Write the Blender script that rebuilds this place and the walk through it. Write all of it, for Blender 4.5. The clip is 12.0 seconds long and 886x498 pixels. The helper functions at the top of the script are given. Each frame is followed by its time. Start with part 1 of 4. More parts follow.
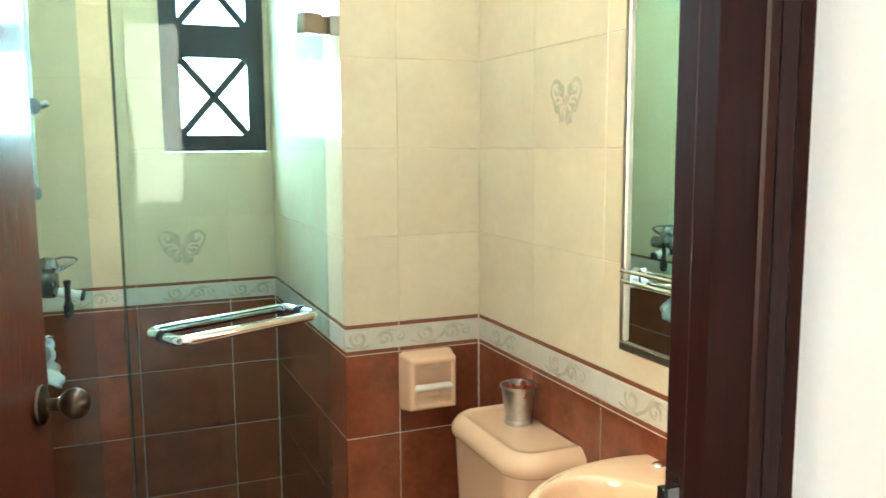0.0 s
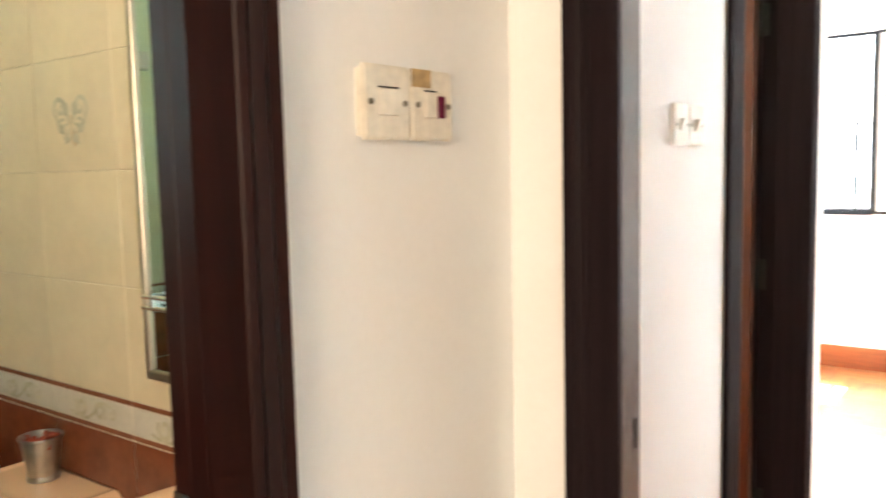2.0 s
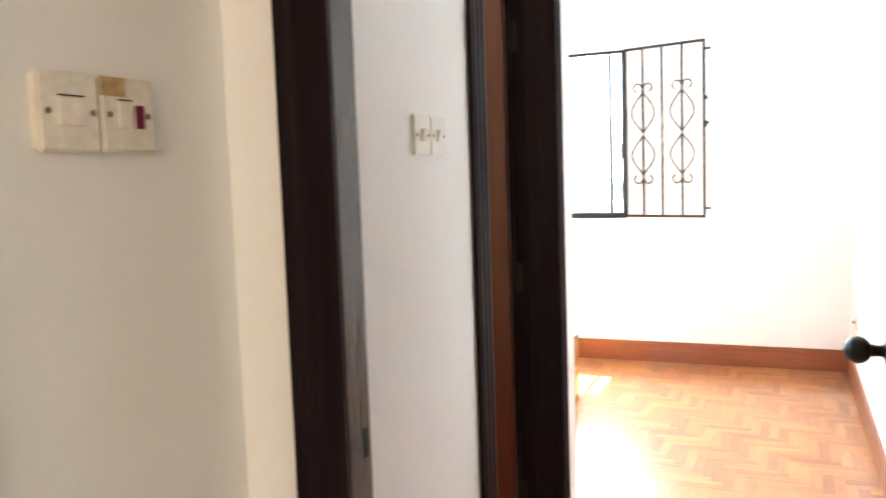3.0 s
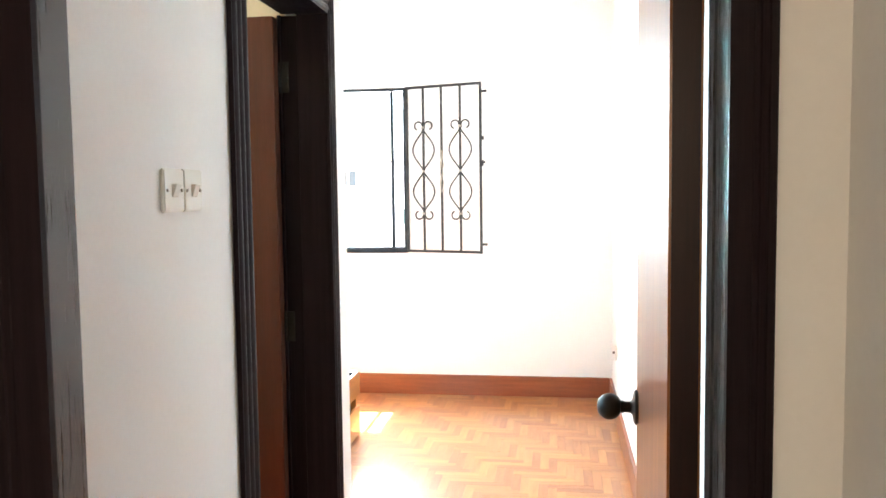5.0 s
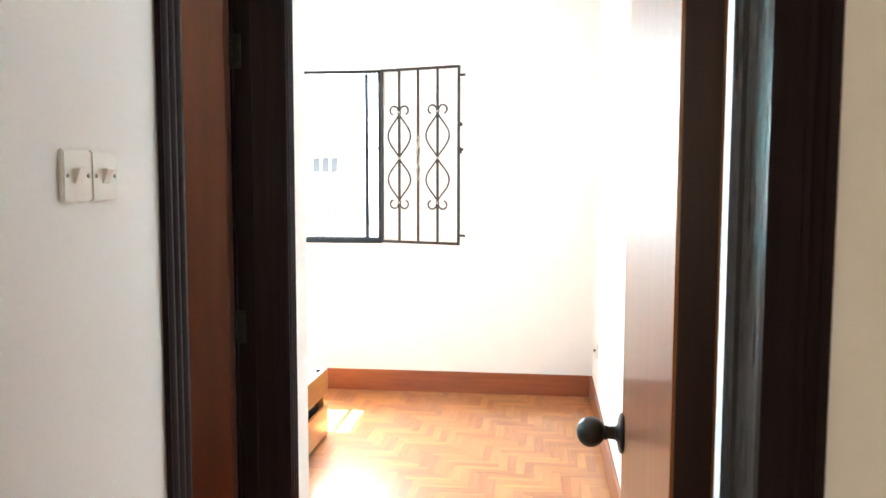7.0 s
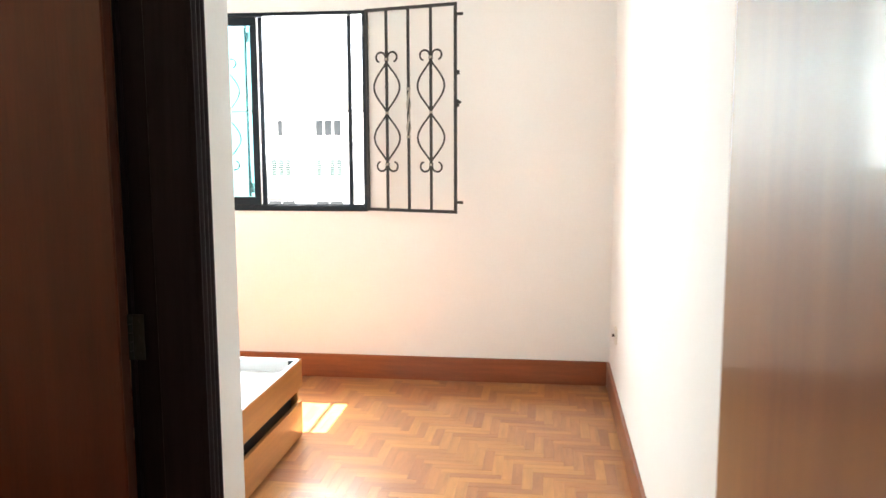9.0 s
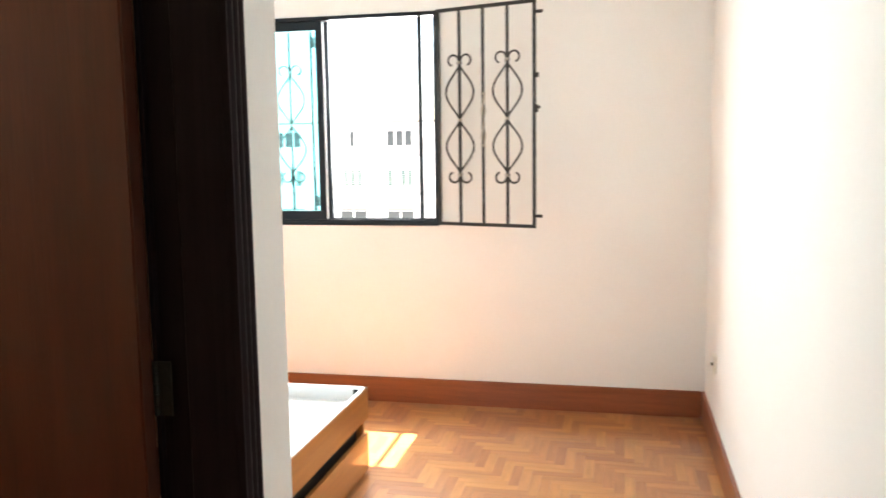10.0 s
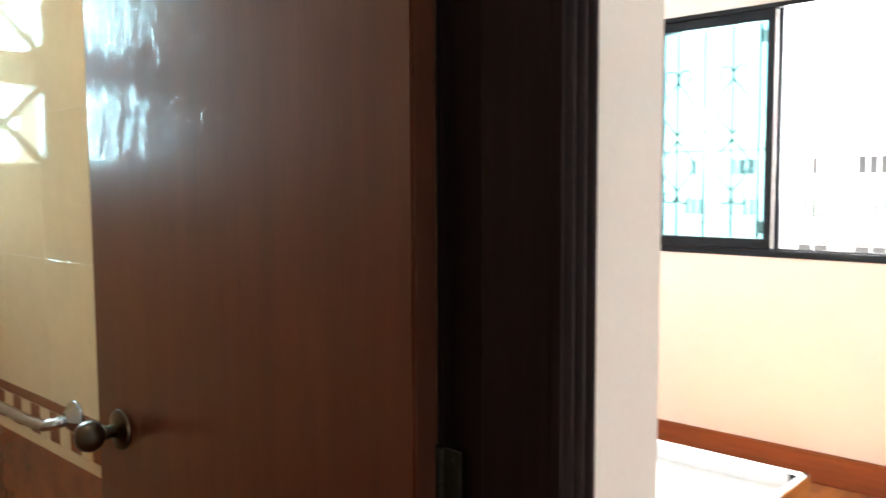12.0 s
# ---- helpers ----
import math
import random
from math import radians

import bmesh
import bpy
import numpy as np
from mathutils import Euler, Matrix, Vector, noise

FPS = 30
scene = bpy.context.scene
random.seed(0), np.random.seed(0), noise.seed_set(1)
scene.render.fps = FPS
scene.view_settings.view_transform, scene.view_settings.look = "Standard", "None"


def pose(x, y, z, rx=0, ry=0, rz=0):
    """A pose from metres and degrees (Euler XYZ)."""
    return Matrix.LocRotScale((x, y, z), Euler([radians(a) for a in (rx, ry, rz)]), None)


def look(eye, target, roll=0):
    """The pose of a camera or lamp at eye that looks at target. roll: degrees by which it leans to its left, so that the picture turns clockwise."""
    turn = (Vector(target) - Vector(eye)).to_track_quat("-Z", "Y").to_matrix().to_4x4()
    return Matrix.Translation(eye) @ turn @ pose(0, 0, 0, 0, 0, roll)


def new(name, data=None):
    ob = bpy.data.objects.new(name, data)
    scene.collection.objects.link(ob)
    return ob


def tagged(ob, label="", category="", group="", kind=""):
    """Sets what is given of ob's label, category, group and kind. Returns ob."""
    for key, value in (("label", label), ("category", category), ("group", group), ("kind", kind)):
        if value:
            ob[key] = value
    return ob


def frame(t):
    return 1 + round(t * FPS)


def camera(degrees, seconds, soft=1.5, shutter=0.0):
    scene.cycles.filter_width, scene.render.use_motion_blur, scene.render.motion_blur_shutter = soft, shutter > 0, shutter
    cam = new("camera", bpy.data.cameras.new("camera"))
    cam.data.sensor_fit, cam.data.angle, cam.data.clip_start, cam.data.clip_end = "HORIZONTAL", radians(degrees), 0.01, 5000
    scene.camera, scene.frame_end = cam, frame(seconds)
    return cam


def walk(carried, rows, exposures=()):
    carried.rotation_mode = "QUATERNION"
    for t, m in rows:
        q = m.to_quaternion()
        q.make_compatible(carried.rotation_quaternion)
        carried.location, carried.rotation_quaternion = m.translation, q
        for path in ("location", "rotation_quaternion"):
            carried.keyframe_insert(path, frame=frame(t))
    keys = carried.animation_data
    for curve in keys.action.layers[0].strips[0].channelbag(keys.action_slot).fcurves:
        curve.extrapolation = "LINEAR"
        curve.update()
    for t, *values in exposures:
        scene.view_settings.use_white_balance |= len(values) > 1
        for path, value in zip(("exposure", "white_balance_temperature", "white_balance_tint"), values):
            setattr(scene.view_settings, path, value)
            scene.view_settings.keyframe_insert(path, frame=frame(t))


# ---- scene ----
cam = camera(56.9, 12.0, shutter=0.4)
PATH = [
    (0, (0.076, 0.12, 1.369), (0.843, 1.95, 1.115), -0.3),
    (0.5, (0.087, 0.126, 1.358), (0.994, 1.891, 1.105), -0.2),
    (1, (0.107, 0.129, 1.348), (1.224, 1.77, 1.102), -0.3),
    (1.5, (0.126, 0.117, 1.349), (1.492, 1.561, 1.131), -1.0),
    (2, (0.132, 0.084, 1.351), (1.72, 1.283, 1.154), -1.3),
    (2.5, (0.151, 0.036, 1.346), (1.886, 1.013, 1.158), -1.7),
    (3, (0.195, 0.0, 1.349), (2.029, 0.774, 1.163), -2.0),
    (3.5, (0.249, -0.017, 1.365), (2.156, 0.561, 1.191), -1.9),
    (3.7, (0.252, -0.029, 1.372), (2.178, 0.484, 1.204), -1.9),
    (5.3, (0.298, -0.032, 1.427), (2.277, 0.226, 1.296), -0.8),
    (5.5, (0.306, -0.029, 1.428), (2.287, 0.217, 1.307), -1.0),
    (6, (0.337, -0.033, 1.436), (2.32, 0.202, 1.328), -0.8),
    (6.5, (0.419, -0.055, 1.43), (2.4, 0.195, 1.302), -0.4),
    (7, (0.536, -0.041, 1.426), (2.514, 0.198, 1.255), 0.1),
    (7.2, (0.59, -0.019, 1.422), (2.57, 0.197, 1.24), 0.0),
    (8.8, (1.192, -0.031, 1.398), (3.162, 0.203, 1.145), -0.1),
    (9, (1.257, -0.019, 1.396), (3.224, 0.234, 1.136), -0.2),
    (9.5, (1.444, 0.026, 1.394), (3.406, 0.318, 1.141), -0.6),
    (10, (1.601, 0.062, 1.394), (3.542, 0.485, 1.158), -0.8),
    (10.5, (1.783, 0.075, 1.402), (3.648, 0.76, 1.165), -0.5),
    (11, (1.931, 0.103, 1.402), (3.696, 1.011, 1.156), 0.0),
    (11.5, (2.076, 0.167, 1.378), (3.729, 1.272, 1.156), 0.1),
    (12, (2.209, 0.235, 1.335), (3.669, 1.592, 1.176), -0.3),
]
EXPOSURES = [(0.0, 5.98, 5800, 3), (1.0, 5.7, 6250, 8), (1.5, 5.45, 6650, 12), (2.0, 5.38, 6750, 12), (2.5, 5.28, 6750, 14), (3.0, 4.68, 6600, 12), (3.5, 4.42, 6500, 11), (5.5, 4.68, 6450, 10), (7.2, 4.48, 6650, 10), (8.8, 3.85, 7000, 11), (9.5, 3.68, 7050, 11), (10.5, 3.62, 7350, 13), (12.0, 3.86, 7500, 18)]
walk(cam, [(t, look(eye, target, roll)) for t, eye, target, roll in PATH], EXPOSURES)

# ---- world, sun, exposure ----
def make_world():
    w = bpy.data.worlds.new("sky")
    scene.world = w
    w.use_nodes = True
    nt = w.node_tree
    sky = nt.nodes.new("ShaderNodeTexSky")
    sky.sky_type = "NISHITA"
    sky.sun_disc = False
    sky.sun_elevation = radians(SUN_EL)
    sky.sun_rotation = radians(90 - SUN_AZ)
    bg = nt.nodes["Background"]
    bg.inputs["Strength"].default_value = 0.056
    nt.links.new(sky.outputs[0], bg.inputs["Color"])


SUN_EL, SUN_AZ = 64.0, 0.5
make_world()
sun = new("sun", bpy.data.lights.new("sun", "SUN"))
sun.data.energy, sun.data.angle, sun.data.color = 5.0, radians(0.5), (1.0, 0.89, 0.72)
_d = Vector((math.cos(radians(SUN_EL)) * math.cos(radians(SUN_AZ)), math.cos(radians(SUN_EL)) * math.sin(radians(SUN_AZ)), math.sin(radians(SUN_EL))))
sun.matrix_world = look(_d * 30, (0, 0, 0))


def window_light(name, eye, target, w, h, watts, color):
    """An area lamp, such as the sky's light in a window's opening."""
    l = new(name, bpy.data.lights.new(name, "AREA"))
    l.data.shape, l.data.size, l.data.size_y, l.data.energy, l.data.color = "RECTANGLE", w, h, watts, color
    l.matrix_world = look(eye, target)
    return l


window_light("bedroom_window_light", (6.45, 1.72, 1.75), (5.0, 1.80, 1.20), 1.3, 1.1, 16.5, (0.82, 0.935, 1.0))
# Fill lamp added at the unseen end of the hall
window_light("hall_fill_light", (-2.44, -0.55, 1.6), (0, 0.1, 1.4), 1.6, 1.3, 2.9, (1.0, 0.80, 0.59))
window_light("bath_a_window_light", (0.41, 2.91, 1.9), (0.41, 1.5, 1.5), 0.30, 1.0, 3.3, (0.60, 0.95, 1.0))
window_light("bath_b_window_light", (2.77, 2.97, 1.9), (2.60, 1.5, 1.5), 0.30, 1.0, 11.0, (0.44, 0.80, 1.0))

window_light("bath_a_ceiling_lamp_light", (0.40, 1.35, 2.765), (0.42, 1.35, 0), 0.16, 0.16, 0.21, (1.0, 0.84, 0.64))
window_light("bath_b_ceiling_lamp_light", (2.05, 1.75, 2.765), (2.05, 1.75, 0), 0.16, 0.16, 0.55, (1.0, 0.80, 0.56))


# ---- materials ----
def mat(name, color, rough=0.6, metal=0.0, vary=0.06, scale=6.0, fine=60.0, bump=0.0, stretch=(1, 1, 1), spec=0.5, rough_vary=0.0, island=0.0, coat=0.0, bump_scale=None, coat_rough=0.08, hue=0.0, coat_bump=0.0):
    m = bpy.data.materials.new(name)
    m.use_nodes = True
    nt = m.node_tree
    N, L = nt.nodes.new, nt.links.new
    b = nt.nodes["Principled BSDF"]
    b.inputs["Roughness"].default_value, b.inputs["Metallic"].default_value = rough, metal
    b.inputs["Specular IOR Level"].default_value = spec
    b.inputs["Coat Weight"].default_value, b.inputs["Coat Roughness"].default_value = coat, coat_rough
    tc, mp = N("ShaderNodeTexCoord"), N("ShaderNodeMapping")
    mp.inputs["Scale"].default_value = stretch
    L(tc.outputs["Object"], mp.inputs[0])
    n1, n2 = N("ShaderNodeTexNoise"), N("ShaderNodeTexNoise")
    for n, s in ((n1, scale), (n2, fine)):
        n.inputs["Scale"].default_value, n.inputs["Detail"].default_value = s, 4
        L(mp.outputs[0], n.inputs[0])
    if island:
        info = N("ShaderNodeObjectInfo")
        add = N("ShaderNodeVectorMath")
        add.operation = "MULTIPLY_ADD"
        add.inputs[1].default_value = (37, 37, 37)
        L(info.outputs["Random"], add.inputs[0])
        L(tc.outputs["Object"], add.inputs[2])
        L(add.outputs[0], mp.inputs[0])
    mix = N("ShaderNodeMath")
    mix.operation = "MULTIPLY_ADD"
    mix.inputs[1].default_value = 0.5
    L(n2.outputs["Fac"], mix.inputs[0])
    L(n1.outputs["Fac"], mix.inputs[2])
    ramp = N("ShaderNodeMapRange")
    ramp.inputs["From Min"].default_value, ramp.inputs["From Max"].default_value = 0.45, 1.05
    ramp.inputs["To Min"].default_value, ramp.inputs["To Max"].default_value = 1 - vary, 1 + vary
    L(mix.outputs[0], ramp.inputs[0])
    hsv = N("ShaderNodeHueSaturation")
    hsv.inputs["Color"].default_value = (*color, 1)
    if island:
        geo = N("ShaderNodeNewGeometry")
        both = N("ShaderNodeMath")
        both.operation = "ADD"
        L(info.outputs["Random"], both.inputs[0])
        L(geo.outputs["Random Per Island"], both.inputs[1])
        wrap = N("ShaderNodeMath")
        wrap.operation = "FRACT"
        L(both.outputs[0], wrap.inputs[0])
        r2 = N("ShaderNodeMapRange")
        r2.inputs["To Min"].default_value, r2.inputs["To Max"].default_value = 1 - island, 1 + island
        L(wrap.outputs[0], r2.inputs[0])
        mul = N("ShaderNodeMath")
        mul.operation = "MULTIPLY"
        L(ramp.outputs[0], mul.inputs[0])
        L(r2.outputs[0], mul.inputs[1])
        L(mul.outputs[0], hsv.inputs["Value"])
        if hue:
            r3 = N("ShaderNodeMapRange")
            r3.inputs["To Min"].default_value, r3.inputs["To Max"].default_value = 0.5 - hue, 0.5 + hue
            L(wrap.outputs[0], r3.inputs[0])
            L(r3.outputs[0], hsv.inputs["Hue"])
    else:
        L(ramp.outputs[0], hsv.inputs["Value"])
    L(hsv.outputs[0], b.inputs["Base Color"])
    if rough_vary:
        rr = N("ShaderNodeMapRange")
        rr.inputs["From Min"].default_value, rr.inputs["From Max"].default_value = 0.3, 0.7
        rr.inputs["To Min"].default_value, rr.inputs["To Max"].default_value = max(0.02, rough - rough_vary), rough + rough_vary
        L(n1.outputs["Fac"], rr.inputs[0])
        L(rr.outputs[0], b.inputs["Roughness"])
    if coat_bump:
        cb = N("ShaderNodeBump")
        cb.inputs["Strength"].default_value, cb.inputs["Distance"].default_value = coat_bump, 0.004
        L(n2.outputs["Fac"], cb.inputs["Height"])
        L(cb.outputs[0], b.inputs["Coat Normal"])
    if bump:
        bp = N("ShaderNodeBump")
        bp.inputs["Strength"].default_value, bp.inputs["Distance"].default_value = bump, 0.004
        nb = n2
        if bump_scale:
            nb = N("ShaderNodeTexNoise")
            nb.inputs["Scale"].default_value = bump_scale
            L(mp.outputs[0], nb.inputs[0])
        L(nb.outputs["Fac"], bp.inputs["Height"])
        L(bp.outputs[0], b.inputs["Normal"])
    return m


def glass_mat(name, color, rough=0.0, ior=1.45):
    """Thin glass: see-through with a gloss that grows at a slant."""
    m = bpy.data.materials.new(name)
    m.use_nodes = True
    nt = m.node_tree
    N, L = nt.nodes.new, nt.links.new
    nt.nodes.remove(nt.nodes["Principled BSDF"])
    tr, gl, fr, mx = N("ShaderNodeBsdfTransparent"), N("ShaderNodeBsdfGlossy"), N("ShaderNodeFresnel"), N("ShaderNodeMixShader")
    tr.inputs[0].default_value = (*color, 1)
    gl.inputs["Roughness"].default_value = rough
    fr.inputs["IOR"].default_value = ior
    L(fr.outputs[0], mx.inputs[0])
    L(tr.outputs[0], mx.inputs[1])
    L(gl.outputs[0], mx.inputs[2])
    L(mx.outputs[0], nt.nodes["Material Output"].inputs[0])
    return m


WHITE = mat("white_wall_paint", (0.89, 0.875, 0.85), 0.75, vary=0.03, scale=1.6, fine=90, bump=0.06)
CEIL = mat("ceiling_paint", (0.87, 0.86, 0.84), 0.85, vary=0.02, scale=2)
FRAME = mat("dark_stained_timber", (0.0135, 0.0078, 0.0092), 0.42, vary=0.35, scale=3, fine=30, stretch=(26, 26, 0.8), bump=0.10, rough_vary=0.06, spec=0.07)
# Worn grain, plus the window's grey-blue sheen put into the base colour
FRAME_WORN_SHEEN = mat("worn_dark_timber_with_sheen", (0.026, 0.0255, 0.029), 0.32, vary=0.6, scale=5, fine=30, stretch=(40, 40, 1.5), bump=0.45, rough_vary=0.08, spec=0.95)
HINGE = mat("dark_tarnished_hinge", (0.017, 0.016, 0.013), 0.55, 0.0, vary=0.4, scale=40, spec=0.2)
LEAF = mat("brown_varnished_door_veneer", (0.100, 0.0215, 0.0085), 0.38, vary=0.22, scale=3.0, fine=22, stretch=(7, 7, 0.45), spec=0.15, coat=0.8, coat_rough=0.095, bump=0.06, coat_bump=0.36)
# Same veneer, with the window's light on the bedroom door put into its colour
LEAF_WINDOW_LIT = mat("window_lit_brown_varnished_veneer", (0.25, 0.088, 0.024), 0.42, vary=0.18, scale=3.0, fine=22, stretch=(7, 7, 0.45), spec=0.12, coat=0.30, coat_rough=0.06, bump=0.035, coat_bump=0.05)
FRAME_RED = mat("red_brown_stained_timber", (0.0160, 0.0040, 0.0031), 0.34, vary=0.4, scale=3, fine=22, stretch=(16, 16, 0.8), bump=0.06, spec=0.17)
LEAF_EDGE = mat("reddish_door_edge", (0.085, 0.026, 0.014), 0.4, vary=0.25, scale=3, fine=40, stretch=(10, 10, 0.7), bump=0.06)
SKIRT = mat("brown_skirting_wood", (0.25, 0.070, 0.027), 0.35, vary=0.22, scale=3, fine=30, stretch=(1, 1, 12), bump=0.05, coat=0.3)
PARQUET = mat("parquet_block", (0.42, 0.172, 0.057), 0.30, vary=0.24, scale=4, fine=40, stretch=(9, 1, 1), bump=0.05, island=0.20, coat=0.6, coat_rough=0.16, hue=0.009)
SUBFLOOR = mat("parquet_joint", (0.26, 0.10, 0.042), 0.7, vary=0.2)
TILE_CREAM = mat("cream_glazed_tile", (0.72, 0.615, 0.43), 0.12, vary=0.07, scale=7, fine=40, island=0.03, bump=0.04, bump_scale=14, coat=0.0, spec=0.25)
TILE_RUST = mat("rust_brown_glazed_tile", (0.22, 0.060, 0.026), 0.18, vary=0.30, scale=14, fine=60, island=0.09, bump=0.03, bump_scale=14, coat=0.15)
TILE_PEACH = mat("peach_glazed_tile", (0.68, 0.49, 0.30), 0.04, vary=0.06, scale=7, fine=40, island=0.03, bump=0.015, bump_scale=10)
TILE_BORDER = mat("pale_border_tile", (0.66, 0.62, 0.53), 0.18, vary=0.07, scale=25, fine=90, island=0.03, coat=0.3)
LINER = mat("brown_liner_tile", (0.23, 0.085, 0.042), 0.25, vary=0.15, scale=20)
MOTIF = mat("grey_beige_tile_motif", (0.53, 0.49, 0.365), 0.25, vary=0.25, scale=40)
MOTIF_O = mat("orange_beige_tile_motif", (0.62, 0.48, 0.32), 0.25, vary=0.25, scale=40)
GROUT = mat("grout", (0.70, 0.61, 0.47), 0.85, vary=0.1, scale=30)
CERAMIC = mat("peach_cream_ceramic", (0.84, 0.55, 0.345), 0.10, vary=0.02, scale=3, coat=0.6)
CHROME = mat("chrome", (0.82, 0.83, 0.84), 0.07, 1.0, vary=0.02)
DARK_CHROME = mat("dull_chrome", (0.36, 0.37, 0.38), 0.14, 1.0, vary=0.15, scale=40)
BRONZE = mat("aged_bronze", (0.10, 0.075, 0.055), 0.28, 1.0, vary=0.3, scale=30)
STEEL = mat("brushed_nickel", (0.42, 0.38, 0.32), 0.3, 1.0, vary=0.08, scale=30)
SATIN = mat("satin_chrome", (0.74, 0.76, 0.78), 0.24, 1.0, vary=0.05)
RAIL = mat("grey_chrome", (0.50, 0.53, 0.58), 0.13, 1.0, vary=0.08, scale=30)
ZINC = mat("galvanised_steel", (0.50, 0.50, 0.48), 0.33, 1.0, vary=0.22, scale=28)
IRON = mat("black_wrought_iron", (0.018, 0.016, 0.015), 0.42, 0.2, vary=0.3, scale=30, bump=0.1)
ALU = mat("dark_navy_aluminium", (0.007, 0.012, 0.019), 0.38, 0.0, vary=0.15, spec=0.22)
WIN_STEEL = mat("dark_navy_steel_window", (0.012, 0.018, 0.028), 0.45, 0.1, vary=0.2, scale=20)
PLASTIC = mat("white_switch_plastic", (0.80, 0.77, 0.70), 0.32, vary=0.03, scale=20)
PLASTIC_OLD = mat("yellowed_switch_plastic", (0.81, 0.75, 0.64), 0.4, vary=0.14, scale=30)
STAIN = mat("brown_paint_stain", (0.48, 0.33, 0.16), 0.7, vary=0.3, scale=60)
RED = mat("purple_red_neon", (0.16, 0.018, 0.05), 0.25, vary=0.1)
# Near black, for painted shade in gaps and recesses and for black parts
DARK = mat("recess_shade_and_black_parts", (0.02, 0.018, 0.016), 0.7, vary=0.1)
SCREW = mat("tarnished_screw", (0.28, 0.24, 0.18), 0.45, 1.0, vary=0.2, scale=80)
BED_WOOD = mat("honey_oak_veneer", (0.50, 0.225, 0.065), 0.30, vary=0.16, scale=3, fine=40, stretch=(0.8, 12, 12), coat=0.3)
BED_WHITE = mat("white_bed_laminate", (0.76, 0.80, 0.83), 0.4, vary=0.02, scale=4)
POTPOURRI = mat("dried_petals", (0.30, 0.06, 0.03), 0.8, vary=0.5, scale=60)
FACADE = mat("white_painted_facade", (0.92, 0.94, 0.97), 0.8, vary=0.06, scale=0.3, fine=2)
FACADE_WIN = mat("grey_facade_window", (0.045, 0.055, 0.065), 0.3, vary=0.25, scale=0.5)
SHUTTER = mat("green_louvre_shutter", (0.02, 0.085, 0.075), 0.5, vary=0.2, scale=2)
ROOF = mat("grey_roof_edge", (0.22, 0.20, 0.19), 0.8, vary=0.2, scale=1)
GROUND = mat("pale_bounce_ground", (0.42, 0.42, 0.41), 0.9, vary=0.3, scale=0.05, fine=0.6)
HALL_FLOOR = mat("pale_marble_floor", (0.55, 0.48, 0.39), 0.25, vary=0.12, scale=3, fine=30)
CLEAR = glass_mat("clear_shower_glass", (0.82, 0.91, 0.925), 0.0, 1.24)
TINT = glass_mat("cyan_tinted_glass", (0.76, 0.955, 0.97))
BATH_GLASS = glass_mat("pale_window_glass", (0.86, 0.97, 0.95))
MIRROR = mat("mirror_silver", (0.82, 0.93, 0.91), 0.015, 1.0, vary=0.0)


# ---- mesh helpers ----
def add_box(bm, x0, y0, z0, x1, y1, z1):
    r = bmesh.ops.create_cube(bm, size=1.0, matrix=Matrix.LocRotScale(((x0 + x1) / 2, (y0 + y1) / 2, (z0 + z1) / 2), None, (abs(x1 - x0), abs(y1 - y0), abs(z1 - z0))))
    return r["verts"]


def add_cyl(bm, p, q, r0, r1=None, seg=16, cap=True):
    p, q = Vector(p), Vector(q)
    m = Matrix.Translation((p + q) / 2) @ (q - p).to_track_quat("Z", "Y").to_matrix().to_4x4()
    bmesh.ops.create_cone(bm, cap_ends=cap, segments=seg, radius1=r0, radius2=r0 if r1 is None else r1, depth=(q - p).length, matrix=m)


def add_lathe(bm, profile, m, seg=24):
    """Turns (radius, height) rows round the local z axis."""
    rings = []
    for r, h in profile:
        rings.append([bm.verts.new(m @ Vector((r * math.cos(2 * math.pi * k / seg), r * math.sin(2 * math.pi * k / seg), h))) for k in range(seg)])
    for a, b in zip(rings, rings[1:]):
        for k in range(seg):
            bm.faces.new((a[k], a[(k + 1) % seg], b[(k + 1) % seg], b[k]))
    bm.faces.new(list(reversed(rings[0])))
    bm.faces.new(rings[-1])


def add_tube(bm, pts, r, seg=8, closed=False):
    """A round bar along a line of points."""
    pts = [Vector(p) for p in pts]
    rings = []
    n = len(pts)
    up = None
    for i, p in enumerate(pts):
        d = ((pts[(i + 1) % n] if closed or i < n - 1 else p) - (pts[i - 1] if closed or i > 0 else p)).normalized()
        if up is None:
            up = d.orthogonal().normalized()
        up = (up - d * up.dot(d)).normalized()
        side = d.cross(up)
        rings.append([bm.verts.new(p + r * (math.cos(2 * math.pi * k / seg) * up + math.sin(2 * math.pi * k / seg) * side)) for k in range(seg)])
    for i in range(n if closed else n - 1):
        a, b = rings[i], rings[(i + 1) % n]
        for k in range(seg):
            bm.faces.new((a[k], a[(k + 1) % seg], b[(k + 1) % seg], b[k]))
    if not closed:
        bm.faces.new(list(reversed(rings[0])))
        bm.faces.new(rings[-1])


def bevel(bm, w, seg=2, sharp=30):
    es = [e for e in bm.edges if len(e.link_faces) == 2 and e.calc_face_angle(0) > radians(sharp)]
    bmesh.ops.bevel(bm, geom=es, offset=w, segments=seg, affect="EDGES", clamp_overlap=True)


def mesh_of(name, bm, material, smooth=False):
    me = bpy.data.meshes.new(name)
    bmesh.ops.recalc_face_normals(bm, faces=bm.faces)
    bm.to_mesh(me)
    bm.free()
    me.materials.append(material)
    if smooth:
        for p in me.polygons:
            p.use_smooth = True
        me.set_sharp_from_angle(angle=radians(40))
    return me


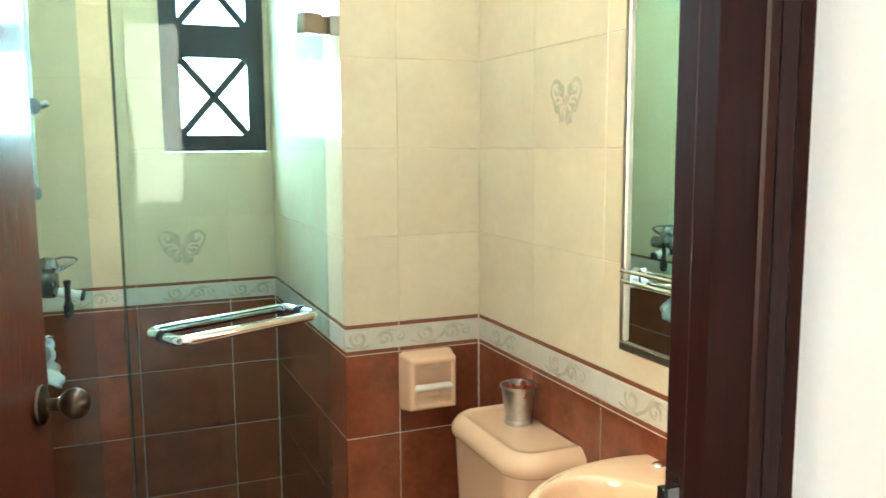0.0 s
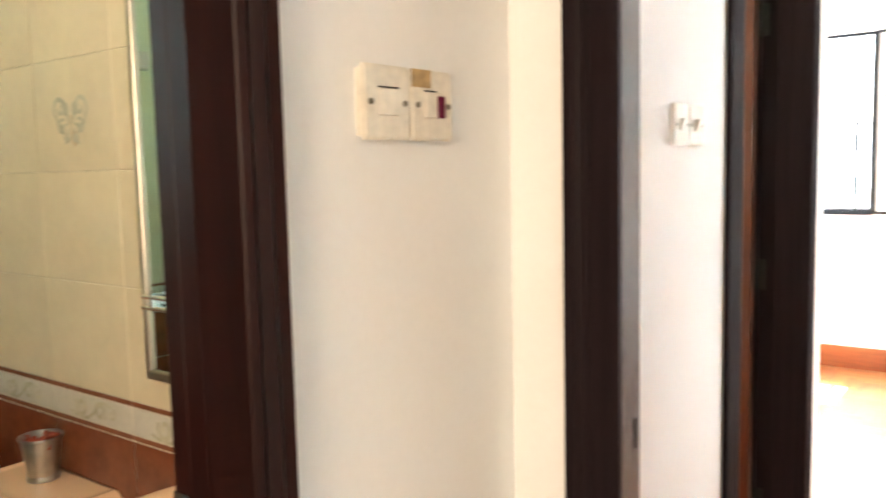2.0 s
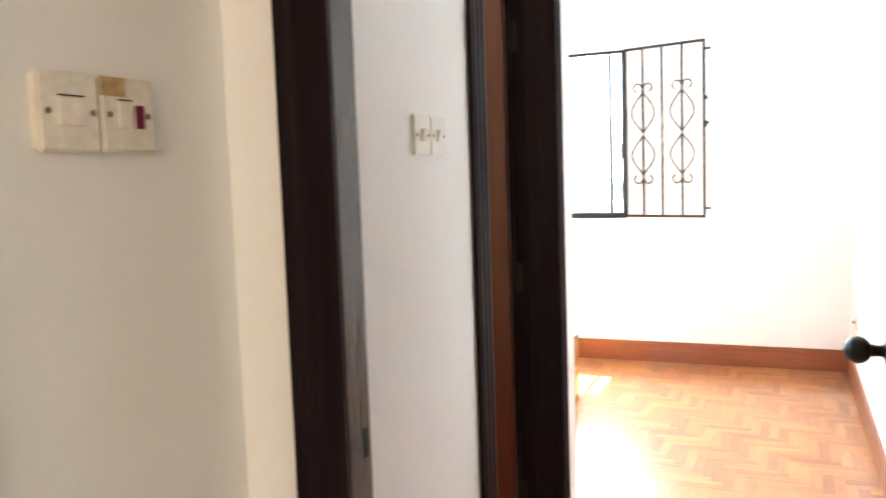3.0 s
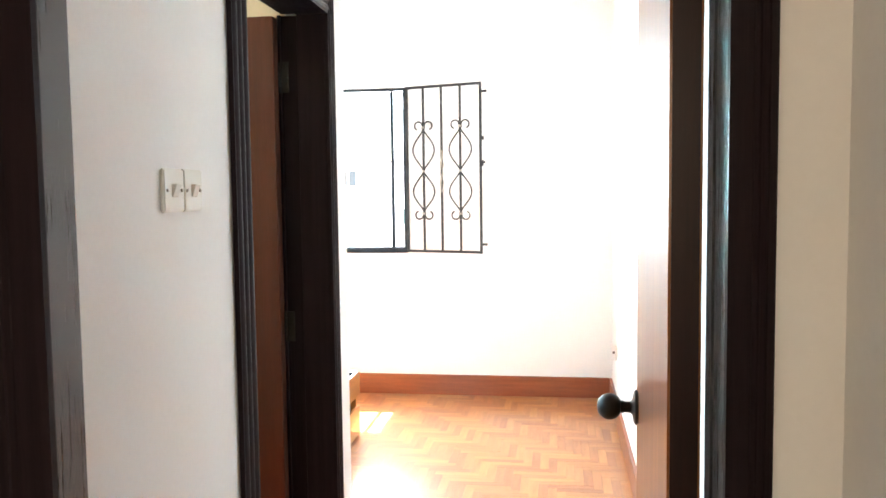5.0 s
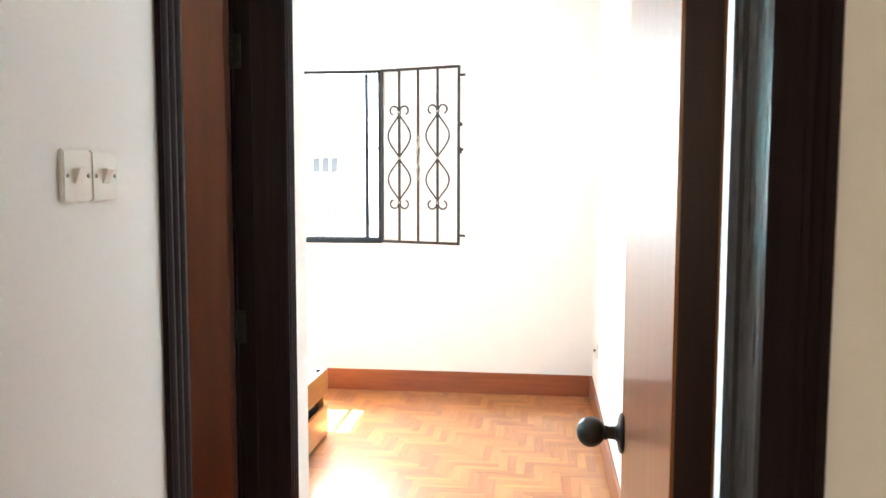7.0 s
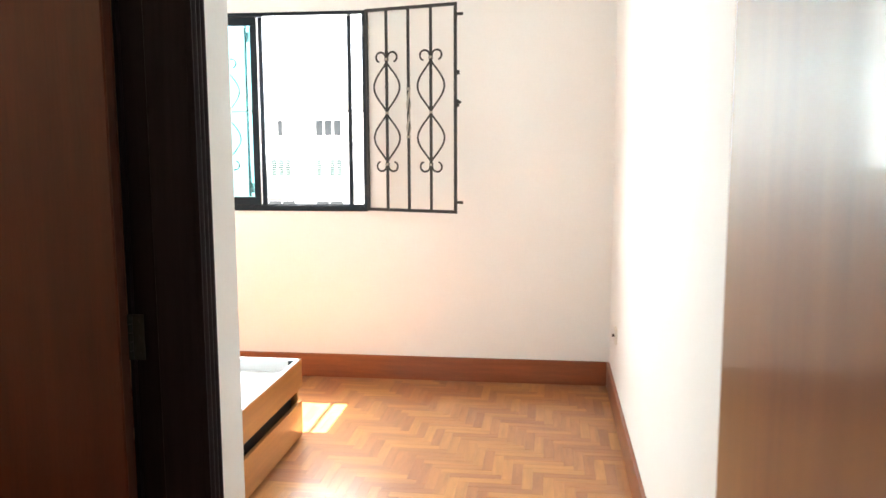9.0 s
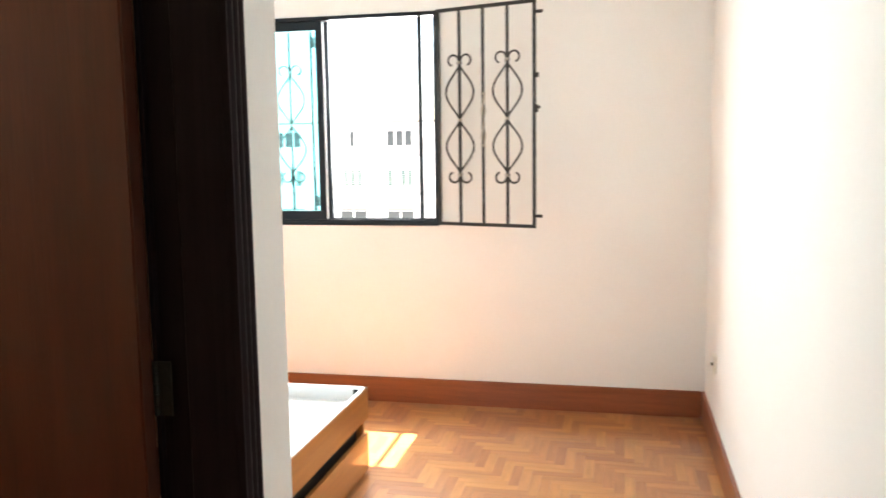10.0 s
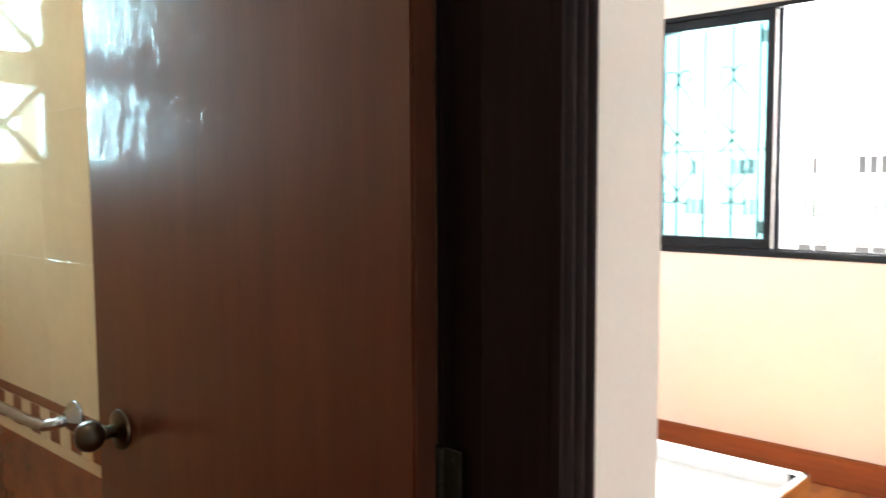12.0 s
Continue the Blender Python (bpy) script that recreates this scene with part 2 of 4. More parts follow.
def part(name, bm, material, parent=None, label="", smooth=False):
    ob = new(name, mesh_of(name, bm, material, smooth))
    if parent is not None:
        ob.parent = parent
    if label:
        ob["label"] = label
    return ob


def boxes(name, rows, material, parent=None, label="", bev=0.0, seg=2):
    bm = bmesh.new()
    for r in rows:
        add_box(bm, *r)
    if bev:
        bevel(bm, bev, seg)
    return part(name, bm, material, parent, label)


def thing(name, place, label, category, group="", kind=""):
    ob = new(name)
    ob.location = place
    ob.empty_display_size = 0.05
    return tagged(ob, label, category, group, kind)


def structure(ob, label, category):
    return tagged(ob, label, category, kind="structure")


# ---- the rooms ----
H = 2.85
FZ = -0.045   # the floor
W = 0.725
HX0, HY0 = -2.5, -3.2


def wall_with_opening(name, axis, a0, a1, b0, b1, holes, material=WHITE, label="white painted wall, slightly worn", z1=H):
    """A wall along axis from a0 to a1, b0 to b1 thick, with holes (from, to, sill, head)."""
    rows, a = [], a0
    for h0, h1, s, t in sorted(holes):
        rows.append((a, h0, FZ, z1))
        if s > 0:
            rows.append((h0, h1, FZ, s))
        rows.append((h0, h1, t, z1))
        a = h1
    rows.append((a, a1, FZ, z1))
    bm = bmesh.new()
    for p, q, s, t in rows:
        if q - p > 1e-4:
            add_box(bm, *((p, b0, s, q, b1, t) if axis == "x" else (b0, p, s, b1, q, t)))
    return structure(part(name, bm, material), label, "wall")


DOOR_A = (-0.235, 0.628)   # rough openings
DOOR_R = (-0.235, 0.600)
DOOR_B = (2.150, 2.945)
HEAD = 2.045
WIN = (1.05, 2.40, 0.982, 2.158)
wall_with_opening("wall_hall_north", "x", HX0, 1.15, W, 0.800, [(*DOOR_A, 0, HEAD)])
wall_with_opening("wall_bedroom_west", "y", HY0, 0.866, 1.15, 1.232, [(*DOOR_R, 0, HEAD)])
wall_with_opening("wall_entry_north", "x", 1.232, 3.132, W, 0.866, [(*DOOR_B, 0, HEAD)])
wall_with_opening("wall_bath_b_east", "y", 0.866, 3.30, 2.938, 3.132, [])
wall_with_opening("wall_bath_between", "y", 0.800, 2.96, 0.9275, 1.10, [], GROUT, "cream and rust tiled bathroom wall with a border")
wall_with_opening("wall_bath_a_duct", "x", 0.5845, 0.9275, 1.9215, 2.730, [], GROUT, "cream and rust tiled bathroom wall with a border")
wall_with_opening("wall_bath_a_west", "y", 0.800, 2.96, -0.36, -0.257, [])
wall_with_opening("wall_bath_a_shower", "x", -0.257, -0.1025, 1.95, 2.730, [], GROUT, "cream and rust tiled shower wall with a border")
wall_with_opening("wall_bath_a_north", "x", -0.257, 0.9275, 2.730, 2.86, [(0.262, 0.569, 1.350, 2.40)], GROUT, "cream and rust tiled bathroom wall with a border")
wall_with_opening("wall_bath_b_north", "x", 1.10, 2.938, 2.80, 2.92, [(2.605, 2.928, 1.35, 2.40)], TILE_PEACH, "cream tiled bathroom wall")
wall_with_opening("wall_bedroom_north", "x", 3.132, 6.06, 3.30, 3.42, [])
wall_with_opening("wall_bedroom_east", "y", -0.51, 3.42, 6.06, 6.16, [WIN])
wall_with_opening("wall_bedroom_south", "x", 1.232, 6.06, -0.51, -0.392, [])
wall_with_opening("wall_hall_west", "y", HY0, 0.800, HX0 - 0.12, HX0, [(-1.4, 0.3, 0.9, 2.3)])
wall_with_opening("wall_hall_south", "x", HX0 - 0.12, 1.232, HY0 - 0.12, HY0, [])
wall_with_opening("wall_passage_south", "x", -0.9, 1.15, -0.437, -0.317, [])
structure(boxes("ceiling", [(HX0 - 0.12, HY0 - 0.12, H, 6.21, 3.42, H + 0.12)], CEIL), "plain white plastered ceiling", "ceiling")
structure(boxes("floor_hall", [(HX0, HY0, -0.15, 1.16, 0.76, FZ)], HALL_FLOOR), "pale polished stone hall floor", "floor")
structure(boxes("floor_bath_a", [(-0.257, 0.76, -0.15, 0.932, 2.73, FZ)], TILE_RUST), "rust brown tiled bathroom floor", "floor")
structure(boxes("floor_bath_b", [(1.10, 0.80, -0.15, 2.938, 2.80, FZ)], TILE_RUST), "rust brown tiled bathroom floor", "floor")
floor = structure(boxes("floor_bedroom", [(1.16, -0.392, -0.15, 6.06, 0.80, FZ - 0.004), (3.132, 0.80, -0.15, 6.06, 3.30, FZ - 0.004)], SUBFLOOR), "herringbone parquet floor of honey brown wood", "floor")
SK = 0.101
bm = bmesh.new()
for r in ((6.043, -0.375, 6.06, 3.30), (2.15, -0.392, 6.06, -0.375), (3.132, 0.85, 3.149, 3.30), (3.149, 3.283, 6.043, 3.30), (1.30, -0.392, 2.15, -0.375)):
    add_box(bm, r[0], r[1], FZ, r[2], r[3], SK)
bevel(bm, 0.004)
structure(part("baseboard", bm, SKIRT), "brown varnished wooden skirting board along the white walls", "skirting")


# ---- door frames and doors ----
def add_profile(bm, rows, p, q, along, out):
    """Sweeps a moulding profile (along, out) from p to q."""
    ends = []
    for base in (p, q):
        ends.append([bm.verts.new(Vector(base) + Vector(along) * a + Vector(out) * o) for a, o in rows])
    n = len(rows)
    for k in range(n):
        bm.faces.new((ends[0][k], ends[0][(k + 1) % n], ends[1][(k + 1) % n], ends[1][k]))
    bm.faces.new(list(reversed(ends[0])))
    bm.faces.new(ends[1])


def moulding(w, t):
    """Architrave across: flat at the opening, three beads at the outer edge."""
    return [(0, 0), (0, t * 0.72), (w * 0.50, t * 0.72), (w * 0.52, t * 0.82), (w * 0.60, t * 0.90), (w * 0.66, t * 0.80), (w * 0.70, t * 0.88), (w * 0.78, t),
            (w * 0.84, t * 0.88), (w * 0.88, t * 0.92), (w * 0.97, t * 0.98), (w, t * 0.86), (w, 0)]


def beaded(w, t):
    """A narrow architrave of three round beads side by side."""
    rows = [(0, 0), (0, t * 0.7)]
    for k in range(3):
        rows += [(w * (0.06 + 0.31 * k + 0.29 * u), t * (0.72 + 0.28 * math.sin(math.pi * u))) for u in (0.0, 0.2, 0.4, 0.6, 0.8, 1.0)]
    return rows + [(w, t * 0.7), (w, 0)]


def door_frame(name, axis, face, back, j0, j1, o0, o1, head, top, thick, side, rebate, label, wood=None, profile=moulding):
    """axis: the way the wall runs. face/back: the wall's two faces. j0, j1: the clear opening; o0, o1: outer architrave edges. side: which way the face looks. rebate: from which depth the door's rebate begins."""
    f = thing(name, (0, 0, 0), label, "door frame", kind="structure")
    wood = wood or FRAME

    def P(a, b, z):
        return (a, b, z) if axis == "x" else (b, a, z)
    ax = Vector((1, 0, 0)) if axis == "x" else Vector((0, 1, 0))
    out = (Vector((0, side, 0)) if axis == "x" else Vector((side, 0, 0)))
    r0, r1 = (j0 - 0.045, j1 + 0.045)
    for nm, a, b, c in (("jamb", r0, j0, -1), ("jamb", j1, r1, 1)):
        bm = bmesh.new()
        add_box(bm, *P(a, face, FZ), *P(b, rebate, head))
        if c < 0:
            add_box(bm, *P(a, rebate, FZ), *P(b - 0.013, back, head))
        else:
            add_box(bm, *P(a + 0.013, rebate, FZ), *P(b, back, head))
        bevel(bm, 0.0015, 1)
        part(nm, bm, wood, f)
    bm = bmesh.new()
    add_box(bm, *P(r0, face, head), *P(r1, rebate, head + 0.04))
    add_box(bm, *P(r0, rebate, head + 0.013), *P(r1, back, head + 0.04))
    part("head_jamb", bm, wood, f)
    for nm, at, o, s in (("architrave", j0, o0, -1), ("architrave", j1, o1, 1)):
        bm = bmesh.new()
        w = abs(o - at)
        add_profile(bm, profile(w, thick), P(at, face, FZ), P(at, face, top), ax * s, out)
        part(nm, bm, FRAME if wood is FRAME_WORN_SHEEN else wood, f)
    bm = bmesh.new()
    add_profile(bm, profile(top - head, thick), P(j0 + 0.0, face, head), P(j1, face, head), Vector((0, 0, 1)), out)
    part("head_architrave", bm, FRAME if wood is FRAME_WORN_SHEEN else wood, f)
    return f


def knob_at(parent, m, material, label="round door knob", k=1.0):
    """A round knob with its wide rose; local z points away from the door."""
    b = bmesh.new()
    rows = [(0.034, 0), (0.0375, 0.003), (0.0365, 0.007), (0.030, 0.010), (0.017, 0.012), (0.0125, 0.016), (0.0115, 0.028), (0.0135, 0.031), (0.0135, 0.034), (0.0120, 0.036)]
    rows += [(0.0285 * math.sin(radians(a)), 0.0600 - 0.0270 * math.cos(radians(a))) for a in range(28, 176, 12)]
    add_lathe(b, [(r * k, h * k) for r, h in rows], m, 28)
    return part("door_knob", b, material, parent, label, True)


def hinge_at(parent, m):
    h = bmesh.new()
    add_box(h, -0.032, -0.0015, -0.05, 0.0, 0.0015, 0.05)
    add_box(h, 0.0, -0.0015, -0.05, 0.032, 0.0015, 0.05)
    for z in (-0.04, -0.02, 0.0, 0.02, 0.04):
        add_cyl(h, (0, 0.003, z - 0.0095), (0, 0.003, z + 0.0095), 0.0065, seg=10)
    for s in (-0.02, 0.02):
        for z in (-0.035, 0, 0.035):
            add_cyl(h, (s, -0.002, z), (s, 0.0028, z), 0.004, seg=8)
    bmesh.ops.transform(h, matrix=m, verts=h.verts)
    return part("hinge", h, HINGE, parent, "tarnished dark butt hinge")


def door_leaf(name, hinge, degrees, width, height, thick, label, knob_mat, knob_z, backset=0.065, knob_size=1.0, veneer=LEAF, edge=LEAF_EDGE):
    """A flush leaf from its hinge corner: local x along the leaf, local y through it."""
    d = thing(name, (hinge[0], hinge[1], 0), label, "door")
    d.rotation_euler = (0, 0, radians(degrees))
    bm = bmesh.new()
    add_box(bm, 0, 0, FZ + 0.008, width, thick, height)
    bevel(bm, 0.002, 2)
    body = part("leaf", bm, veneer, d)
    bm = bmesh.new()
    add_box(bm, -0.0015, 0.003, FZ + 0.01, 0.0, thick - 0.003, height - 0.002)
    part("hinge_edge", bm, edge, d)
    bm = bmesh.new()
    add_box(bm, width, 0.003, FZ + 0.01, width + 0.0015, thick - 0.003, height - 0.002)
    part("lock_edge", bm, LEAF_EDGE, d)
    knob_at(d, Matrix.Translation((width - backset, 0, knob_z)) @ Matrix.Rotation(radians(90), 4, "X"), knob_mat, k=knob_size)
    knob_at(d, Matrix.Translation((width - backset, thick, knob_z)) @ Matrix.Rotation(radians(-90), 4, "X"), knob_mat, k=knob_size)
    bm = bmesh.new()
    add_box(bm, width - 0.0005, thick / 2 - 0.012, knob_z - 0.03, width + 0.0025, thick / 2 + 0.012, knob_z + 0.03)
    add_cyl(bm, (width, thick / 2, knob_z), (width + 0.011, thick / 2, knob_z), 0.009, seg=12)
    part("latch", bm, BRONZE, d, "tarnished latch plate")
    return d


door_frame("door_frame_bath_a", "x", 0.722, 0.768, -0.190, 0.578, -0.29, 0.681, 2.01, 2.085, 0.037, -1, 0.745, "dark stained timber door frame with moulded architrave round a bathroom doorway", FRAME_RED)
door_frame("door_frame_bedroom", "y", 1.147, 1.226, -0.199, 0.550, -0.245, 0.632, 2.02, 2.10, 0.014, -1, 1.208, "dark stained timber door frame of the bedroom, wood grain worn bare, window sheen in the jamb colour", FRAME_WORN_SHEEN)
door_frame("door_frame_bath_b", "x", 0.722, 0.880, 2.195, 2.895, 2.099, 2.962, 2.00, 2.074, 0.018, -1, 0.815, "dark stained timber door frame with beaded architrave round a bathroom doorway", profile=beaded)

# bathroom A door: hinged at the far side of the opening, standing open
door_leaf("bathroom_door", (-0.188, 0.812), 77.0, 0.76, 1.995, 0.038, "brown varnished flush bathroom door standing open with a round bronze knob", BRONZE, 0.968, 0.050, 0.86)
da = door_leaf("bedroom_door", (1.262, -0.195), -2.9, 0.853, 2.01, 0.038, "brown varnished flush bedroom door standing open beside the white wall", IRON, 0.955, veneer=LEAF_WINDOW_LIT, edge=FRAME_RED)
db = door_leaf("bathroom_door", (2.892, 0.8802), 90.0, 0.815, 1.99, 0.039, "brown varnished flush bathroom door standing open with a dark round knob", BRONZE, 0.91, 0.092, 0.95)

# ---- hinges, strike plates ----
fb = bpy.data.objects["door_frame_bath_b"]
for z in (0.20, 0.978, 1.80):
    hinge_at(fb, pose(2.8950, 0.8755, z, 0, 0, 84))
fr = bpy.data.objects["door_frame_bedroom"]
boxes("jamb_extension", [(1.2262, -0.245, FZ, 1.2603, -0.1995, 2.02)], FRAME_WORN_SHEEN, fr)
# Dark filler added to stop light showing through the hinge gap
boxes("rebate_strip", [(2.8928, 0.871, FZ, 2.9075, 0.8798, 2.0)], FRAME, fb)
boxes("strike_plate", [(1.184, 0.5490, 0.950, 1.198, 0.5505, 0.992)], HINGE, fr, "tarnished strike plate")
# Dark block drawn for the shade inside the strike hole
boxes("strike_hole_shade", [(1.187, 0.5480, 0.958, 1.195, 0.5495, 0.984)], DARK, fr)
for z in (0.20, 0.965, 1.80):
    hinge_at(fr, pose(1.2608, -0.1965, z, 0, 0, 8))
fa = bpy.data.objects["door_frame_bath_a"]
boxes("strike_plate", [(0.5762, 0.727, 0.985, 0.5785, 0.748, 1.050), (0.566, 0.735, 1.005, 0.577, 0.747, 1.035)], DARK_CHROME, fa, "tarnished strike plate")


# ---- switches and socket ----
def switch(name, m, face, label, group, rocker=True, neon=False):
    """A square plate on a back box; local x along the wall, local -y to the room."""
    s = thing(name, (0, 0, 0), label, "switch", group)
    s.matrix_world = m
    bm = bmesh.new()
    add_box(bm, -0.038, -0.008, -0.038, 0.038, 0.017, 0.038)
    part("back_box", bm, face, s)
    bm = bmesh.new()
    add_box(bm, -0.0415, -0.018, -0.043, 0.0415, -0.008, 0.043)
    bevel(bm, 0.003, 2)
    part("face_plate", bm, face, s)
    for x in (-0.0302, 0.0302):
        bm = bmesh.new()
        add_cyl(bm, (x, -0.0175, 0), (x, -0.0195, 0), 0.0036, seg=12)
        add_box(bm, x - 0.003, -0.0199, -0.0005, x + 0.003, -0.0193, 0.0005)
        part("screw", bm, SCREW, s)
    bm = bmesh.new()
    if rocker:
        vs = add_box(bm, -0.012, -0.030, -0.013, 0.010, -0.018, 0.013)
        for v in vs:
            if v.co.y < -0.02 and v.co.z < 0:
                v.co.y += 0.009
        bevel(bm, 0.0012, 1)
        part("rocker", bm, face, s)
    else:
        add_box(bm, -0.017, -0.0205, -0.015, 0.017 if not neon else 0.004, -0.018, 0.016)
        bevel(bm, 0.001, 1)
        part("rocker", bm, face, s)
        # Dark strip laid on the plate as the shade above the rocker
        bm = bmesh.new()
        add_box(bm, -0.017, -0.0207, 0.0165, 0.017 if not neon else 0.004, -0.0178, 0.0178)
        part("rocker_gap_shade", bm, DARK, s)
    if neon:
        boxes("neon_lamp", [(0.010, -0.0205, -0.015, 0.022, -0.018, 0.012)], RED, s, "purple red indicator")
        boxes("paint_stain", [(-0.041, -0.0186, 0.021, -0.004, -0.018, 0.0425)], STAIN, s, "brown flaked patch")
    return s


switch("light_switch", pose(1.801, 0.733, 1.430), PLASTIC, "white square rocker light switch on the white wall", "switches by the bathroom door")
switch("light_switch", pose(1.886, 0.733, 1.430), PLASTIC, "white square rocker light switch on the white wall", "switches by the bathroom door")
switch("water_heater_switch", pose(0.861, 0.727, 1.428), PLASTIC_OLD, "yellowed old square switch beside the bathroom doorway", "hall switches", rocker=False)
switch("water_heater_switch", pose(0.946, 0.727, 1.428), PLASTIC_OLD, "yellowed old switch with red lamp and flaked paint", "hall switches", rocker=False, neon=True)
so = thing("wall_socket", (5.60, -0.392, 0.37), "small white socket low on the white wall", "socket")
bm = bmesh.new()
add_box(bm, -0.043, 0, -0.043, 0.043, 0.012, 0.043)
bevel(bm, 0.003, 2)
part("face_plate", bm, PLASTIC, so)
bm = bmesh.new()
add_cyl(bm, (0.0, 0.012, 0.0), (0.0, 0.024, 0.0), 0.008, seg=12)
part("aerial_plug", bm, BRONZE, so, "small brass aerial plug")


# ---- bedroom window, grilles ----
def bar_frame(bm, x0, x1, y0, y1, z0, z1, w, wz=None):
    wz = wz or w
    add_box(bm, x0, y0, z0, x1, y1, z0 + wz)
    add_box(bm, x0, y0, z1 - wz, x1, y1, z1)
    add_box(bm, x0, y0, z0 + wz, x1, y0 + w, z1 - wz)
    add_box(bm, x0, y1 - w, z0 + wz, x1, y1, z1 - wz)


Y0, Y1, Z0, Z1 = WIN
win = thing("window_1", (6.06, 1.72, Z0), "dark aluminium sliding window with tinted panes slid aside, open on one half", "window", kind="structure")
win.location = (0, 0, 0)
bm = bmesh.new()
bar_frame(bm, 6.052, 6.150, Y0 + 0.001, Y1, Z0 + 0.001, Z1 - 0.001, 0.022)
bevel(bm, 0.002, 1)
part("window_frame", bm, ALU, win)
bm = bmesh.new()
add_box(bm, 6.055, Y0 + 0.022, Z0 + 0.022, 6.06, Y1 - 0.022, Z0 + 0.034)
add_box(bm, 6.085, Y0 + 0.022, Z0 + 0.022, 6.09, Y1 - 0.022, Z0 + 0.040)
add_box(bm, 6.118, Y0 + 0.022, Z0 + 0.022, 6.123, Y1 - 0.022, Z0 + 0.040)
part("sliding_track", bm, ALU, win)
bm = bmesh.new()
add_box(bm, 6.092, 1.148, Z0 + 0.022, 6.115, 1.172, Z1 - 0.022)
bevel(bm, 0.002, 1)
part("stile", bm, ALU, win)
for nm, xa, ya, yb in (("sash", 6.062, 1.715, Y1 - 0.022), ("sash", 6.094, 1.690, Y1 - 0.07)):
    bm = bmesh.new()
    bar_frame(bm, xa, xa + 0.022, ya, yb, Z0 + 0.034, Z1 - 0.024, 0.042, 0.05)
    bevel(bm, 0.002, 1)
    sash = part(nm, bm, ALU, win)
    pane = boxes("pane", [(xa + 0.009, ya + 0.042, Z0 + 0.084, xa + 0.013, yb - 0.042, Z1 - 0.074)], TINT, sash, "blue-green tinted glass")
    pane.visible_shadow = False
# Pale strip in place of the slit of daylight between the sash stiles
boxes("light_slit_strip", [(6.0585, 1.7055, Z0 + 0.04, 6.0625, 1.7135, Z1 - 0.03)], BED_WHITE, win, "pale strip standing for the bright slit between the sashes")
bm = bmesh.new()
add_box(bm, 6.050, 1.722, 1.52, 6.062, 1.738, 1.62)
bevel(bm, 0.003, 2)
part("sash_pull", bm, ALU, win)


def ogee(cx, z0, z1, w, flip):
    pts = []
    for k in range(25):
        u = k / 24
        pts.append((cx + flip * w * math.sin(math.pi * u) ** 1.38, 0, z0 + (z1 - z0) * u))
    return pts


def grille_leaf(name, m, label, lugs=True, width=0.582, height=1.170):
    """A wrought-iron leaf: local x from the hinge stile, local z up from the lower rail."""
    g = thing(name, (0, 0, 0), label, "window grille", "window grilles")
    g.matrix_world = m
    bm = bmesh.new()
    for r in ((0, 0, width, 0.018), (0, height - 0.018, width, height), (0, 0.018, 0.016, height - 0.018), (width - 0.016, 0.018, width, height - 0.018)):
        add_box(bm, r[0], -0.006, r[1], r[2], 0.006, r[3])
    part("frame", bm, IRON, g)
    bars = [width * f for f in (0.238, 0.480, 0.725)]
    for k, x in enumerate(bars):
        bm = bmesh.new()
        add_box(bm, x - 0.0065, -0.0065, 0.016, x + 0.0065, 0.0065, height - 0.016)
        part("bar", bm, IRON, g)
    for x in (bars[0], bars[2]):
        bm = bmesh.new()
        zb, zm, zt = 0.236 * height, 0.490 * height, 0.752 * height
        for fl in (-1, 1):
            add_tube(bm, ogee(x, zb + 0.01, zm, 0.084, fl), 0.0056, 6)
            add_tube(bm, ogee(x, zm, zt - 0.01, 0.084, fl), 0.0056, 6)
            for zc, up in ((zt + 0.004, 1), (zb - 0.004, -1)):
                pts = []
                for j in range(17):
                    a = math.pi * (1.15 - 1.55 * j / 16)
                    q = 0.034 * (1 - 0.25 * j / 16)
                    pts.append((x + fl * (0.040 + q * math.cos(a)), 0, zc + up * (q * math.sin(a) + 0.006)))
                pts.insert(0, (x + fl * 0.004, 0, zc - up * 0.012))
                add_tube(bm, pts, 0.0056, 6)
        part("scrollwork", bm, IRON, g)
        for z in (zb, zm, zt):
            bm = bmesh.new()
            add_box(bm, x - 0.009, -0.008, z - 0.009, x + 0.009, 0.008, z + 0.009)
            bevel(bm, 0.003, 1)
            part("collar", bm, STEEL, g, "worn bare metal collar")
    x = bars[1]
    bm = bmesh.new()
    rings, n = [], 40
    for i in range(n + 1):
        u = i / n
        a, w = 2.0 * math.pi * u, 0.0065 + 0.0075 * math.sin(math.pi * ((2 * u) % 1.0 if i < n else 1.0))
        q = Vector((math.cos(a), math.sin(a), 0))
        p = Vector((-q.y, q.x, 0))
        rings.append([bm.verts.new(Vector((x, 0, height * (0.378 + 0.222 * u))) + q * (c * w) + p * (d * 0.0058)) for c, d in ((-1, -1), (1, -1), (1, 1), (-1, 1))])
    for lo, hi in zip(rings, rings[1:]):
        for k in range(4):
            bm.faces.new((lo[k], lo[(k + 1) % 4], hi[(k + 1) % 4], hi[k]))
    bm.faces.new(list(reversed(rings[0])))
    bm.faces.new(rings[-1])
    for z in (0.372, 0.606):
        add_box(bm, x - 0.009, -0.009, height * z - 0.007, x + 0.009, 0.009, height * z + 0.007)
    part("twisted_knop", bm, STEEL, g, "worn twisted knop")
    if lugs:
        for z in (0.055 * height, 0.945 * height):
            bm = bmesh.new()
            add_box(bm, width, -0.004, z - 0.008, width + 0.038, 0.004, z + 0.008)
            part("lug", bm, IRON, g)
        bm = bmesh.new()
        add_box(bm, width, -0.006, 0.53 * height - 0.02, width + 0.012, 0.006, 0.53 * height + 0.02)
